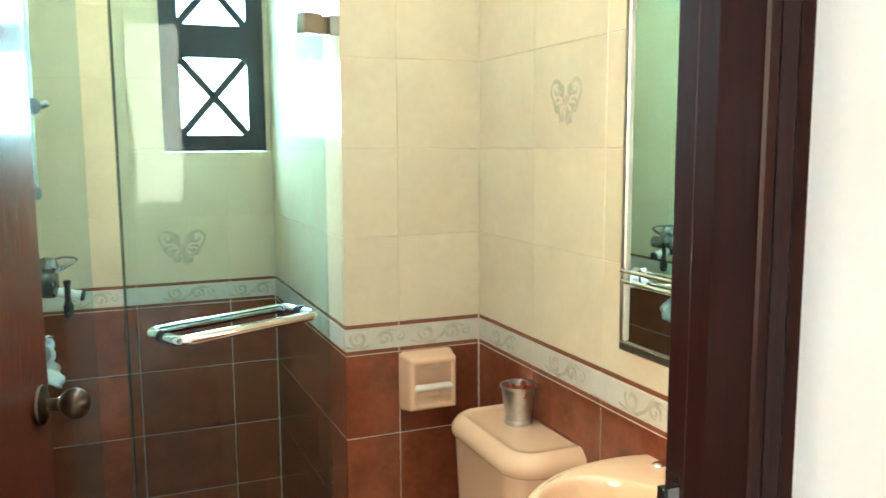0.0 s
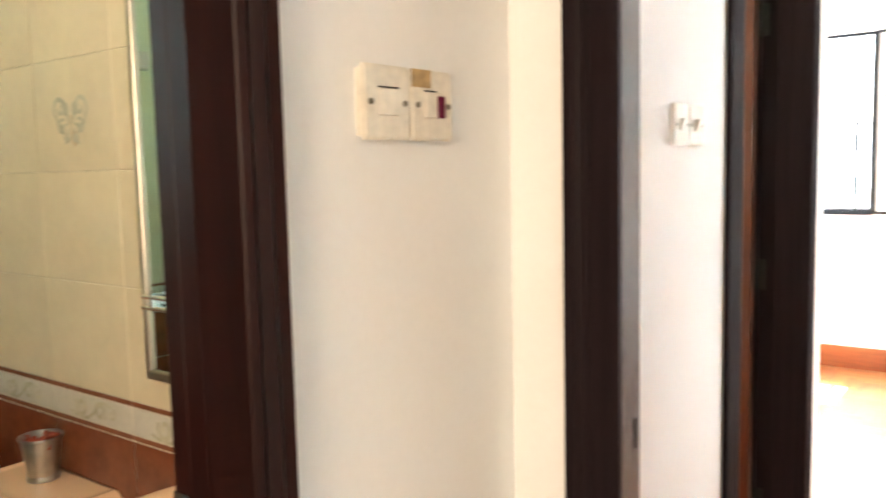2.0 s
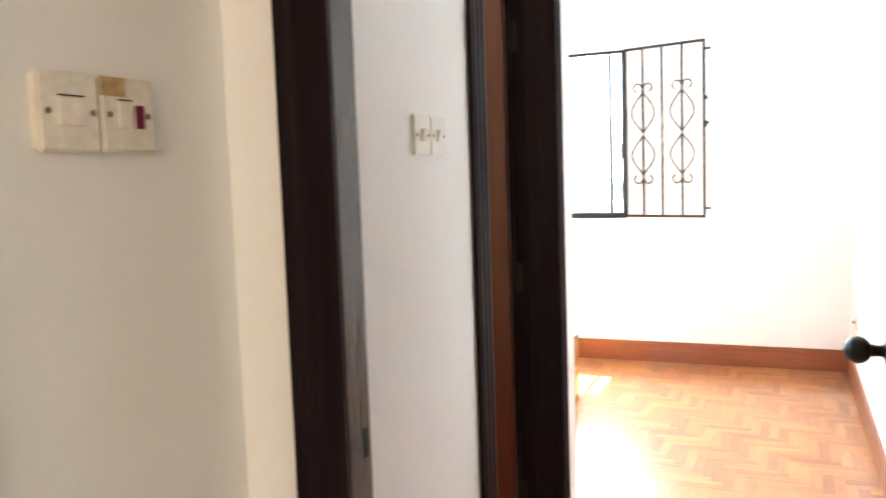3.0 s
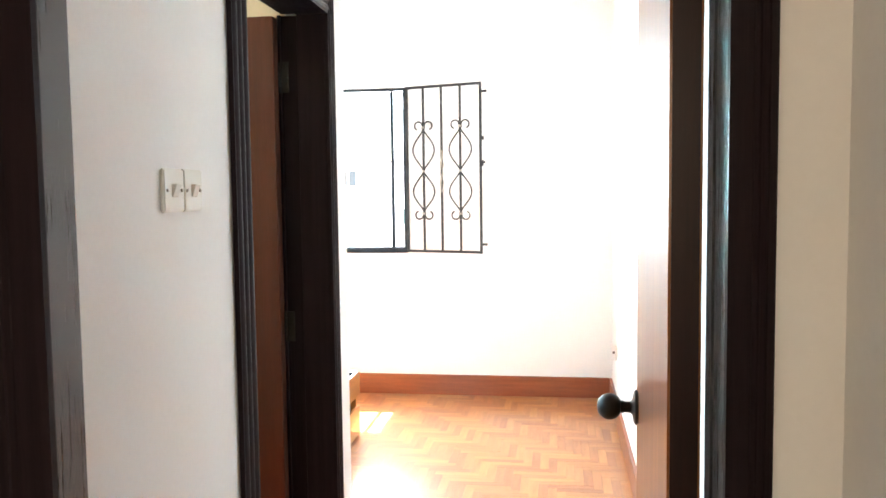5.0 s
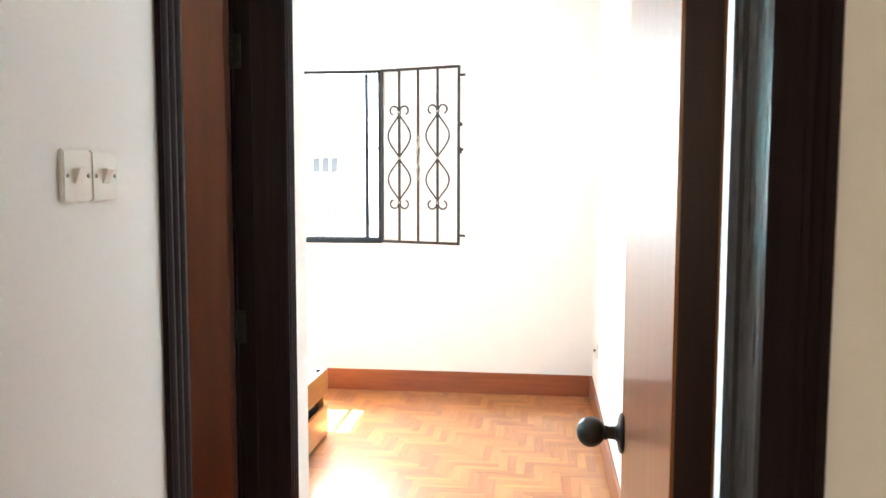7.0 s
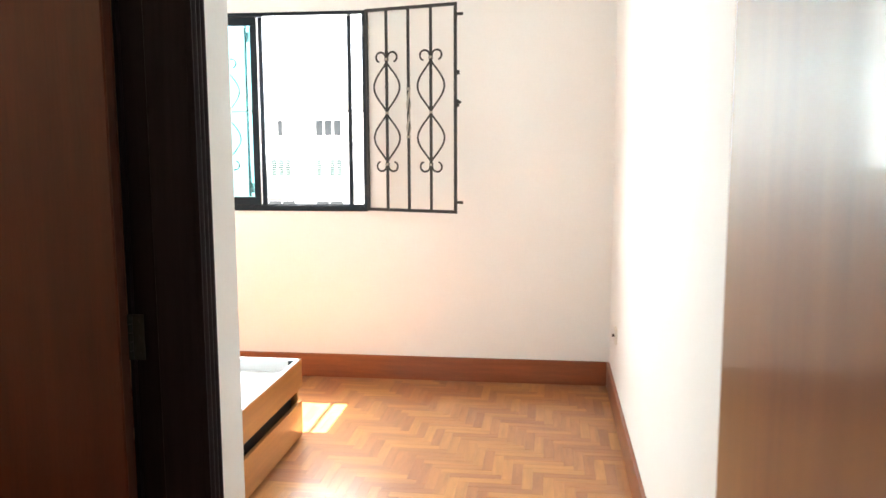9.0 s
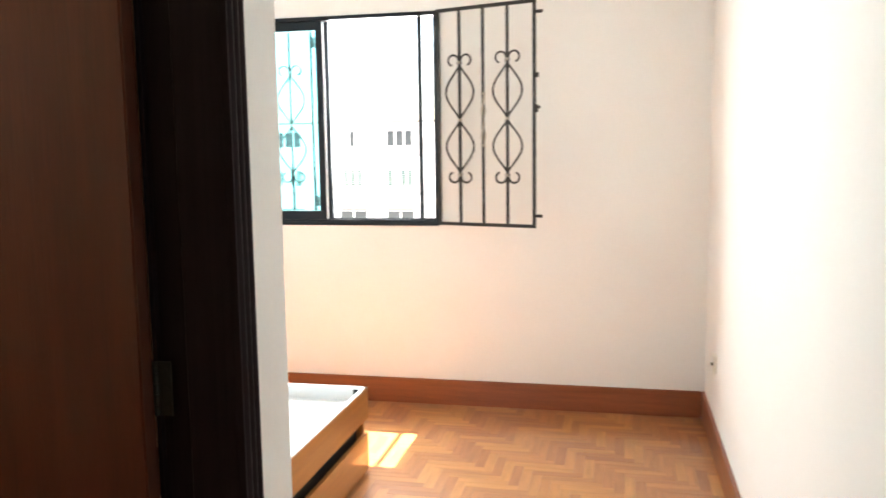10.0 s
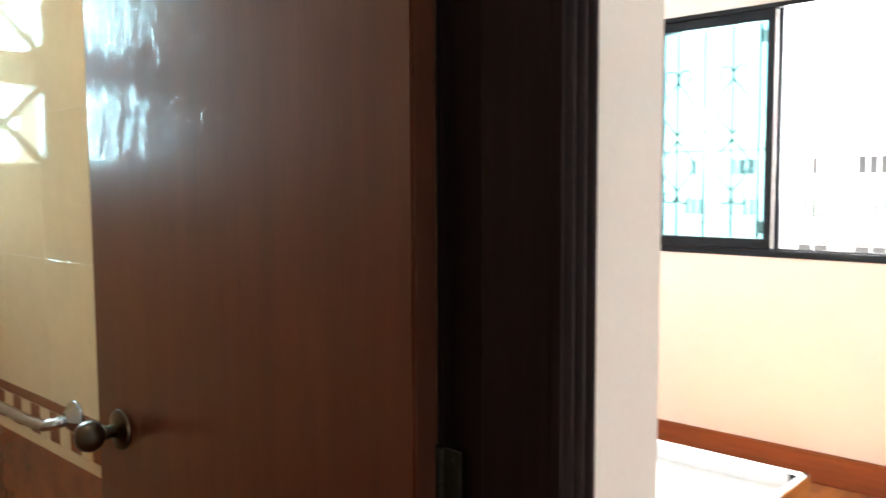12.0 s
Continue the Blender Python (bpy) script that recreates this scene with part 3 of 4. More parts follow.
        add_cyl(bm, (width + 0.012, 0, 0.535 * height), (width + 0.024, 0, 0.535 * height), 0.008, seg=10)
        part("latch", bm, IRON, g)
        boxes("latch_eye", [(width, -0.005, 0.675 * height - 0.012, width + 0.016, 0.005, 0.675 * height + 0.012)], IRON, g)
    for z in (0.12, height - 0.12):
        bm = bmesh.new()
        add_cyl(bm, (-0.008, 0, z - 0.03), (-0.008, 0, z + 0.03), 0.008, seg=10)
        part("hinge", bm, IRON, g)
    return g


GA = math.degrees(math.atan2(0.497 - 1.053, 5.874 - 6.047))
grille_leaf("window_grille", pose(6.045, 1.050, 0.990, 0, 0, GA), "black wrought-iron scroll grille swung open into the room")
grille_leaf("window_grille", pose(6.136, 1.802, 0.998, 0, 0, 90), "black wrought-iron scroll grille closed behind the tinted pane", lugs=False, width=0.594, height=1.148)


# an unseen hall window, added; its amber panes dim and warm the sky's light
hw = thing("added_hall_window", (0, 0, 0), "unseen hall window, added, with warm tinted panes that filter the sky", "window", kind="structure")
bm = bmesh.new()
for r in ((-1.4, 0.9, 0.3, 0.95), (-1.4, 2.25, 0.3, 2.3), (-1.4, 0.95, -1.35, 2.25), (0.25, 0.95, 0.3, 2.25), (-0.57, 0.95, -0.53, 2.25)):
    add_box(bm, HX0 - 0.10, r[0], r[1], HX0 - 0.04, r[2], r[3])
part("window_frame", bm, ALU, hw)
SKY_FILTER = glass_mat("warm_sky_filter", (0.16, 0.12, 0.08))
for y0 in (-1.35, -0.53):
    boxes("pane", [(HX0 - 0.075, y0, 0.95, HX0 - 0.07, y0 + 0.78, 2.25)], SKY_FILTER, hw)


# ---- bed ----
BX0, BX1, BY0, BY1, BT = 3.16, 5.03, 1.165, 2.70, 0.345
bed = thing("storage_bed", (0, 0, 0), "low honey oak storage bed with bare white platform and drawers", "bed")
bm = bmesh.new()
add_box(bm, BX0, BY0, 0.205, BX1, BY0 + 0.022, BT)
bevel(bm, 0.002, 2)
part("side_rail", bm, BED_WOOD, bed)
bm = bmesh.new()
add_box(bm, BX0, BY1 - 0.022, FZ, BX1, BY1, BT)
bevel(bm, 0.002, 2)
part("side_rail", bm, BED_WOOD, bed)
bm = bmesh.new()
add_box(bm, BX1 - 0.022, BY0 + 0.022, FZ, BX1, BY1 - 0.022, BT)
bevel(bm, 0.002, 2)
part("foot_board", bm, BED_WOOD, bed)
bm = bmesh.new()
add_box(bm, BX0, BY0 + 0.022, FZ, BX0 + 0.022, BY1 - 0.022, 0.40)
bevel(bm, 0.002, 2)
part("head_board", bm, BED_WOOD, bed)
# Carcass coloured near black to give the shaded gap over the drawers
boxes("carcass", [(BX0 + 0.03, BY0 + 0.05, FZ + 0.02, BX1 - 0.03, BY1 - 0.03, 0.27)], DARK, bed, "carcass coloured near black as the shade in the gap above the drawers")
boxes("platform", [(BX0 + 0.022, BY0 + 0.024, 0.275, BX1 - 0.024, BY1 - 0.024, 0.292)], BED_WHITE, bed, "white laminate platform")
bm = bmesh.new()
for a in ((BX0 + 0.02, BY0 + 0.003, BX1 - 0.003, BY0 + 0.022), (BX1 - 0.022, BY0 + 0.003, BX1 - 0.003, BY1 - 0.003)):
    add_box(bm, a[0], a[1], BT, a[2], a[3], BT + 0.004)
part("edge_trim", bm, BED_WHITE, bed, "pale worn top edge")
bm = bmesh.new()
add_box(bm, BX1 - 0.040, BY0 + 0.024, 0.292, BX1 - 0.024, BY1 - 0.024, BT + 0.002)
part("inner_lip", bm, BED_WHITE, bed)
boxes("corner_bracket", [(BX1 - 0.075, BY0 + 0.0225, 0.315, BX1 - 0.041, BY0 + 0.026, BT + 0.001), (BX1 - 0.0425, BY0 + 0.026, 0.315, BX1 - 0.0405, BY0 + 0.055, BT + 0.001)], ALU, bed, "small dark corner bracket")
for a, b in ((BX0 + 0.005, (BX0 + BX1) / 2 - 0.004), ((BX0 + BX1) / 2 + 0.004, BX1 - 0.003)):
    bm = bmesh.new()
    add_box(bm, a, BY0 + 0.002, FZ + 0.012, b, BY0 + 0.020, 0.140)
    bevel(bm, 0.002, 2)
    part("drawer", bm, BED_WOOD, bed)
for a in (BX0 + 0.03, BX1 - 0.06):
    boxes("foot", [(a, BY0 + 0.06, FZ, a + 0.04, BY0 + 0.10, FZ + 0.03)], DARK, bed)


# ---- bathroom A ----
def steel_window(name, x0, x1, z0, cells, y, cell_h, bar, label):
    """A steel ventilation window with one crossed light above another."""
    w = thing(name, (0, 0, 0), label, "window", kind="structure")
    z = z0
    top = z0 + cells * (cell_h + bar) + bar * 0.5
    side = 0.052
    bm = bmesh.new()
    add_box(bm, x0, y, z0, x0 + side, y + 0.05, top)
    add_box(bm, x1 - side, y, z0, x1, y + 0.05, top)
    for k in range(cells + 1):
        b = z0 + k * (cell_h + bar) - (bar * 0.5 if k else 0)
        add_box(bm, x0 + side, y, b, x1 - side, y + 0.05, b + (bar * 0.5 if k == 0 else bar))
    part("window_frame", bm, WIN_STEEL, w)
    for k in range(cells):
        b = z0 + k * (cell_h + bar) + bar * 0.5
        t = b + cell_h
        if k:
            b, t = b, b + cell_h
        bm = bmesh.new()
        xa, xb = x0 + side, x1 - side
        for (p, q) in (((xa, b), (xb, t)), ((xa, t), (xb, b))):
            d = Vector((q[0] - p[0], 0, q[1] - p[1]))
            nrm = Vector((-d.z, 0, d.x)).normalized() * 0.0105
            vs = []
            for yy in (y + 0.012, y + 0.030):
                for s in (p, q):
                    for sg in (-1, 1):
                        vs.append(bm.verts.new(Vector((s[0], yy, s[1])) + sg * nrm))
            a0, a1, b0, b1, c0, c1, d0, d1 = vs
            for f in ((a0, a1, b1, b0), (c0, d0, d1, c1), (a0, b0, d0, c0), (a1, c1, d1, b1), (a0, c0, c1, a1), (b0, b1, d1, d0)):
                bm.faces.new(f)
        for cx, sx in ((xa, 1), (xb, -1)):
            for cz, sz in ((b, 1), (t, -1)):
                vs = [bm.verts.new((cx + sx * dx, yy, cz + sz * dz)) for yy in (y + 0.004, y + 0.046) for dx, dz in ((0, 0), (0.022, 0), (0.006, 0.006), (0, 0.022))]
                bm.faces.new(vs[0:4])
                bm.faces.new(list(reversed(vs[4:8])))
                bm.faces.new((vs[1], vs[2], vs[6], vs[5]))
                bm.faces.new((vs[2], vs[3], vs[7], vs[6]))
        part("cross_bars", bm, WIN_STEEL, w)
        pn = boxes("pane", [(xa, y + 0.034, b, xb, y + 0.038, t)], BATH_GLASS, w)
        pn.visible_shadow = False
    return w


steel_window("window_2", 0.263, 0.568, 1.351, 3, 2.7295, 0.232, 0.098, "dark steel bathroom window with crossed bars, daylight behind")
steel_window("window_3", 2.606, 2.927, 1.351, 3, 2.795, 0.232, 0.098, "dark steel bathroom window with crossed bars, daylight behind")

# toilet cistern and bowl
toilet = thing("toilet", (0, 0, 0), "peach cream ceramic close-coupled toilet with its cistern against the tiles", "toilet")


def rounded_slab(bm, x0, y0, x1, y1, z0, z1, r, grow=0.0, seg=6):
    """A block with rounded upright corners, its foot drawn in by grow."""
    rings = []
    for z, g in ((z0, -grow), (z1, 0)):
        ring = []
        for cx, cy, a0 in ((x1 - r, y1 - r, 0), (x0 + r, y1 - r, 90), (x0 + r, y0 + r, 180), (x1 - r, y0 + r, 270)):
            for k in range(seg + 1):
                a = radians(a0 + 90 * k / seg)
                p = Vector((cx + (r + g) * math.cos(a), cy + (r + g) * math.sin(a), z))
                ring.append(bm.verts.new(p))
        rings.append(ring)
    n = len(rings[0])
    for k in range(n):
        bm.faces.new((rings[0][k], rings[0][(k + 1) % n], rings[1][(k + 1) % n], rings[1][k]))
    bm.faces.new(list(reversed(rings[0])))
    bm.faces.new(rings[1])


bm = bmesh.new()
rounded_slab(bm, 0.772, 1.445, 0.922, 1.758, 0.36, 0.735, 0.05, 0.02)
bevel(bm, 0.006, 2, 50)
part("cistern", bm, CERAMIC, toilet, "", True)
def rounded_stack(bm, x0, y0, x1, y1, r, profile, m=None, seg=8, cap=True, xmax=9.0):
    """A rounded rectangle drawn through (height, inset) rows."""
    rings = []
    for h, g in profile:
        q = max(r - g, 0.003)
        ring = []
        for cx, cy, a0 in ((x1 - g - q, y1 - g - q, 0), (x0 + g + q, y1 - g - q, 90), (x0 + g + q, y0 + g + q, 180), (x1 - g - q, y0 + g + q, 270)):
            for k in range(seg + 1):
                a = radians(a0 + 90 * k / seg)
                p = Vector((min(cx + q * math.cos(a), xmax), cy + q * math.sin(a), h))
                ring.append(bm.verts.new(m @ p if m else p))
        rings.append(ring)
    n = len(rings[0])
    for a, b in zip(rings, rings[1:]):
        for k in range(n):
            bm.faces.new((a[k], a[(k + 1) % n], b[(k + 1) % n], b[k]))
    bm.faces.new(list(reversed(rings[0])))
    if cap:
        bm.faces.new(rings[-1])


bm = bmesh.new()
rounded_stack(bm, 0.762, 1.422, 1.05, 1.776, 0.075, [(0.727, 0.016), (0.730, 0.006), (0.736, 0.001), (0.746, 0.0), (0.756, 0.003), (0.763, 0.008), (0.769, 0.014), (0.7735, 0.021), (0.7755, 0.027), (0.7752, 0.031), (0.7735, 0.035), (0.7732, 0.05)], None, 10, True, 0.925)
part("cistern_lid", bm, CERAMIC, toilet, "", True)
bm = bmesh.new()
rings = []
for z, s, cx in ((FZ, 0.62, 0.62), (0.08, 0.58, 0.62), (0.22, 0.74, 0.58), (0.33, 0.98, 0.545), (0.39, 1.02, 0.54), (0.40, 0.98, 0.54), (0.385, 0.75, 0.53), (0.28, 0.55, 0.54), (0.22, 0.3, 0.55)):
    rings.append([bm.verts.new((cx + 0.235 * s * math.cos(2 * math.pi * k / 28), 1.625 + 0.185 * s * math.sin(2 * math.pi * k / 28), z)) for k in range(28)])
for a, b in zip(rings, rings[1:]):
    for k in range(28):
        bm.faces.new((a[k], a[(k + 1) % 28], b[(k + 1) % 28], b[k]))
bm.faces.new(rings[-1])
part("bowl", bm, CERAMIC, toilet, "", True)

# pot of dried petals on the lid
pot = thing("flower_pot", (0.880, 1.625, 0.7732), "small galvanised metal pot of dried red petals on the cistern lid", "pot")
bm = bmesh.new()
add_lathe(bm, [(0.0275, 0.0), (0.029, 0.002), (0.029, 0.008), (0.0270, 0.011), (0.0365, 0.079), (0.0395, 0.081), (0.0402, 0.0835), (0.0395, 0.086), (0.037, 0.0855), (0.0355, 0.080), (0.033, 0.06)], Matrix.Identity(4), 32)
part("bucket", bm, ZINC, pot, "", True)
rng = random.Random(4)
bm = bmesh.new()
for k in range(46):
    a, r = rng.uniform(0, 6.28), 0.034 * math.sqrt(rng.random())
    m = pose(r * math.cos(a), r * math.sin(a), 0.068 + rng.uniform(0, 0.015), rng.uniform(0, 90), rng.uniform(0, 90), rng.uniform(0, 360))
    bmesh.ops.create_cone(bm, cap_ends=True, segments=6, radius1=0.007, radius2=0.004, depth=0.003, matrix=m)
part("petals", bm, POTPOURRI, pot, "dried red brown petals")

# ceiling lamps
def ceiling_lamp(x, y):
    c = thing("ceiling_lamp", (x, y, H), "round flush ceiling lamp with white glass in the bathroom", "lamp", "bathroom ceiling lamps")
    b = bmesh.new()
    add_lathe(b, [(0.13, 0.0), (0.135, -0.01), (0.13, -0.035), (0.12, -0.04)], Matrix.Identity(4), 32)
    part("base", b, PLASTIC, c, "", True)
    b = bmesh.new()
    add_lathe(b, [(0.118, -0.0405), (0.115, -0.055), (0.095, -0.070), (0.05, -0.078), (0.01, -0.080)], Matrix.Identity(4), 32)
    part("glass_shade", b, BED_WHITE, c, "", True)


ceiling_lamp(0.40, 1.35)
ceiling_lamp(2.05, 1.75)

# basin
basin = thing("wash_basin", (0, 0, 0), "peach cream ceramic wash basin hung on the tiled wall", "basin")
bm = bmesh.new()
rings = []
CX, CY = 0.850, 1.005
OUTER = [(0.40, 0.64), (0.66, 0.672), (0.80, 0.705), (0.91, 0.752), (0.975, 0.795), (0.997, 0.813), (1.0, 0.822), (0.993, 0.830), (0.975, 0.835), (0.945, 0.836)]
INNER = [(1.065, 0.836), (1.04, 0.8352), (1.022, 0.8325), (1.01, 0.827), (1.0, 0.816), (0.985, 0.80), (0.95, 0.778), (0.87, 0.752), (0.72, 0.728), (0.50, 0.711), (0.22, 0.703), (0.05, 0.701)]
for f, z in OUTER + INNER:
    inner = len(rings) >= len(OUTER)
    ring = []
    for k in range(64):
        a = 2 * math.pi * k / 64
        if inner:
            x, y = 0.747 + 0.118 * f * math.cos(a), CY + 0.194 * f * math.sin(a)
        else:
            x, y = CX + 0.270 * f * math.cos(a), CY + 0.248 * f * math.sin(a)
        ring.append(bm.verts.new((min(x, 0.925), y, z)))
    rings.append(ring)
for a, b in zip(rings, rings[1:]):
    for k in range(64):
        bm.faces.new((a[k], a[(k + 1) % 64], b[(k + 1) % 64], b[k]))
bm.faces.new(rings[-1])
bm.faces.new(list(reversed(rings[0])))
part("bowl", bm, CERAMIC, basin, "", True)
bm = bmesh.new()
add_cyl(bm, (0.80, CY, FZ), (0.80, CY, 0.70), 0.075, 0.095, 24)
part("pedestal", bm, CERAMIC, basin, "", True)
bm = bmesh.new()
T = Matrix.Translation((0.893, 1.045, 0.835))
add_lathe(bm, [(0.022, 0), (0.022, 0.006), (0.012, 0.012), (0.011, 0.04), (0.018, 0.046), (0.019, 0.06), (0.012, 0.066)], T, 16)
add_tube(bm, [(0.893, 1.045, 0.858), (0.865, 1.047, 0.866), (0.842, 1.05, 0.862), (0.832, 1.052, 0.850)], 0.009, 10)
part("tap", bm, CHROME, basin, "chrome pillar tap", True)
bm = bmesh.new()
add_lathe(bm, [(0.012, 0.0), (0.012, 0.003), (0.007, 0.007)], Matrix.Translation((0.910, 1.185, 0.835)), 14)
part("plug_stud", bm, CHROME, basin, "small chrome stud", True)

# mirror with its thin frame, rail before it
mirror = thing("wall_mirror", (0, 0, 0), "tall wall mirror with thin pale metal frame on the tiles", "mirror")
boxes("glass", [(0.9185, 0.905, 1.022, 0.9215, 1.297, 2.20)], MIRROR, mirror)
bm = bmesh.new()
for r in ((0.898, 1.006, 1.310, 1.022), (0.898, 2.20, 1.310, 2.214), (1.296, 1.022, 1.310, 2.20), (0.892, 1.022, 0.905, 2.20)):
    add_box(bm, 0.912, r[0], r[1], 0.925, r[2], r[3])
bevel(bm, 0.002, 1)
part("frame", bm, STEEL, mirror)
rail = thing("towel_rail", (0, 0, 0), "chrome double rail across the mirror", "rail")
for z, x in ((1.150, 0.905), (1.132, 0.905)):
    bm = bmesh.new()
    add_cyl(bm, (x, 0.88, z), (x, 1.294, z), 0.0045, seg=12)
    part("bar", bm, CHROME, rail)
bm = bmesh.new()
add_box(bm, 0.9005, 1.262, 1.125, 0.9185, 1.272, 1.157)
bevel(bm, 0.003, 2)
part("bracket", bm, CHROME, rail)

# recessed paper holder
tp = thing("paper_holder", (0, 0, 0), "cream ceramic toilet paper holder with an empty white roller", "paper holder")
bm = bmesh.new()
x0, x1, z0, z1, yb = 0.713, 0.852, 0.733, 0.878, 1.918
rounded_stack(bm, x0, -z1, x1, -z0, 0.014, [(-yb, 0.0), (-1.912, 0.0), (-1.905, 0.004), (-1.880, 0.008), (-1.869, 0.011), (-1.865, 0.015), (-1.8645, 0.019), (-1.867, 0.024), (-1.893, 0.030), (-1.900, 0.036), (-1.903, 0.048)], Matrix(((1, 0, 0, 0), (0, 0, -1, 0), (0, -1, 0, 0), (0, 0, 0, 1))), 8)
part("body", bm, CERAMIC, tp, "", True)
bm = bmesh.new()
add_cyl(bm, (x0 + 0.02, 1.873, 0.796), (x1 - 0.02, 1.873, 0.796), 0.0085, seg=14)
part("roller", bm, PLASTIC, tp, "white plastic roller")

# shower screen
GY = 1.93
screen = thing("shower_screen", (0, 0, 0), "frameless clear glass shower door and fixed pane with chrome fittings", "shower screen")
# the door stands a little open, turned about its hinges
SWING = Matrix.Translation((0.556, GY, 0)) @ Matrix.Rotation(radians(25), 4, "Z")


def swung(name, bm, material, label="", smooth=False):
    bmesh.ops.transform(bm, matrix=SWING, verts=bm.verts)
    return part(name, bm, material, screen, label, smooth)


bm = bmesh.new()
add_box(bm, -0.492, -0.004, 0.02, -0.012, 0.004, 1.95)
gd = swung("glass_door", bm, CLEAR)
gf = boxes("fixed_pane", [(-0.098, GY - 0.004, 0.0, 0.052, GY + 0.004, 1.95)], CLEAR, screen)
for g in (gd, gf):
    g.visible_shadow = False
bm = bmesh.new()
add_box(bm, -0.4945, -0.0042, 0.02, -0.4925, 0.0042, 1.95)
swung("edge_seal", bm, glass_mat("green_glass_edge", (0.42, 0.52, 0.51)), "thin dark seal")
for z in (0.25, 1.63):
    bm = bmesh.new()
    add_box(bm, -0.070, -0.016, z - 0.022, -0.020, 0.016, z + 0.022)
    add_box(bm, -0.020, -0.010, z - 0.018, 0.0, 0.010, z + 0.018)
    add_cyl(bm, (-0.004, 0, z - 0.02), (-0.004, 0, z + 0.02), 0.010, seg=14)
    bevel(bm, 0.002, 1)
    swung("hinge_clamp", bm, STEEL, "brushed metal glass clamp")
    bm = bmesh.new()
    add_box(bm, 0.560, GY - 0.018, z - 0.022, 0.5825, GY + 0.012, z + 0.022)
    bevel(bm, 0.002, 1)
    part("hinge_plate", bm, STEEL, screen, "brushed metal wall hinge")
HZ = 1.003
for s in (-1, 1):
    pts = []
    a, b, dep = -0.420, -0.092, 0.056
    corner = 0.022
    for k in range(7):
        t = radians(90 * k / 6)
        pts.append((a + corner * (1 - math.cos(t)), s * (0.004 + (dep - corner) + corner * math.sin(t)), HZ))
    left = [(a, s * 0.004, HZ)] + pts
    right = [(a + b - p[0], p[1], p[2]) for p in reversed(left)]
    bm = bmesh.new()
    add_tube(bm, left + right, 0.0105, 14)
    swung("pull_handle", bm, CHROME, "chrome bow handle", True)
for x in (-0.420, -0.092):
    bm = bmesh.new()
    add_cyl(bm, (x, -0.008, HZ), (x, 0.008, HZ), 0.0135, seg=16)
    swung("handle_washer", bm, DARK)

# shower mixer, hose and riser on the shower's side wall
mx = thing("shower_mixer", (0, 0, 0), "chrome lever shower mixer with hose on the tiled wall", "mixer")
bm = bmesh.new()
for y in (2.35, 2.49):
    add_cyl(bm, (-0.10, y, 1.020), (-0.068, y, 1.020), 0.027, 0.019, 18)
add_cyl(bm, (-0.062, 2.335, 1.020), (-0.062, 2.505, 1.020), 0.021, seg=20)
add_lathe(bm, [(0.016, -0.046), (0.021, -0.042), (0.026, -0.020), (0.026, 0.012), (0.024, 0.016), (0.024, 0.022), (0.027, 0.026), (0.027, 0.040), (0.022, 0.052), (0.010, 0.058)], Matrix.Translation((-0.058, 2.42, 1.030)), 24)
part("body", bm, DARK_CHROME, mx, "", True)
bm = bmesh.new()
low = [(-0.060, 1.052), (-0.030, 1.050), (-0.008, 1.060), (0.014, 1.076)]
top = [(-0.060, 1.078), (-0.030, 1.062), (-0.006, 1.067), (0.015, 1.079)]
rings = [[bm.verts.new((p[0], 2.42 + f * w, p[1])) for p, f in ((a, -1), (a, 1), (b, 1), (b, -1))] for a, b, w in zip(low, top, (0.018, 0.015, 0.011, 0.007))]
for a, b in zip(rings, rings[1:]):
    for k in range(4):
        bm.faces.new((a[k], a[(k + 1) % 4], b[(k + 1) % 4], b[k]))
bm.faces.new(list(reversed(rings[0])))
bm.faces.new(rings[-1])
bevel(bm, 0.002, 2)
add_tube(bm, [(-0.048, 2.42, 1.080), (-0.024, 2.42, 1.086), (0.000, 2.42, 1.085), (0.015, 2.42, 1.078)], 0.0030, 8)
part("lever", bm, DARK_CHROME, mx, "", True)
bm = bmesh.new()
add_cyl(bm, (-0.036, 2.405, 0.998), (0.018, 2.400, 0.987), 0.0125, seg=16)
part("spray_valve", bm, PLASTIC, mx, "white plastic valve")
bm = bmesh.new()
add_cyl(bm, (0.018, 2.400, 0.987), (0.026, 2.399, 0.985), 0.0135, seg=16)
part("valve_cap", bm, DARK, mx, "dark end cap")
bm = bmesh.new()
add_lathe(bm, [(0.006, 0.0), (0.010, 0.004), (0.0125, 0.012), (0.0125, 0.034), (0.008, 0.042), (0.0075, 0.085), (0.0095, 0.088), (0.0095, 0.098), (0.004, 0.100)], Matrix.Translation((-0.013, 2.392, 0.931)), 16)
part("trigger", bm, DARK, mx, "black trigger")
bm = bmesh.new()
pts = [(-0.078 - 0.006 * math.sin(3 * u), 2.385 - 0.03 * math.sin(math.pi * u), 0.990 - 0.62 * u) for u in [k / 24 for k in range(25)]]
add_tube(bm, pts, 0.0055, 8)
part("hose", bm, SATIN, mx, "", True)
bm = bmesh.new()
add_lathe(bm, [(0.006, 0.0), (0.010, 0.004), (0.011, 0.05), (0.013, 0.075), (0.008, 0.080)], Matrix.Translation((-0.080, 2.335, 0.715)), 14)
part("hand_spray", bm, BED_WHITE, mx, "pale plastic hand spray", True)
ris = thing("shower_riser", (0, 0, 0), "chrome vertical shower riser with slider on the tiled wall", "shower rail")
bm = bmesh.new()
add_cyl(bm, (-0.058, 2.17, 1.27), (-0.058, 2.17, 2.05), 0.009, seg=12)
part("rail", bm, SATIN, ris, "", True)
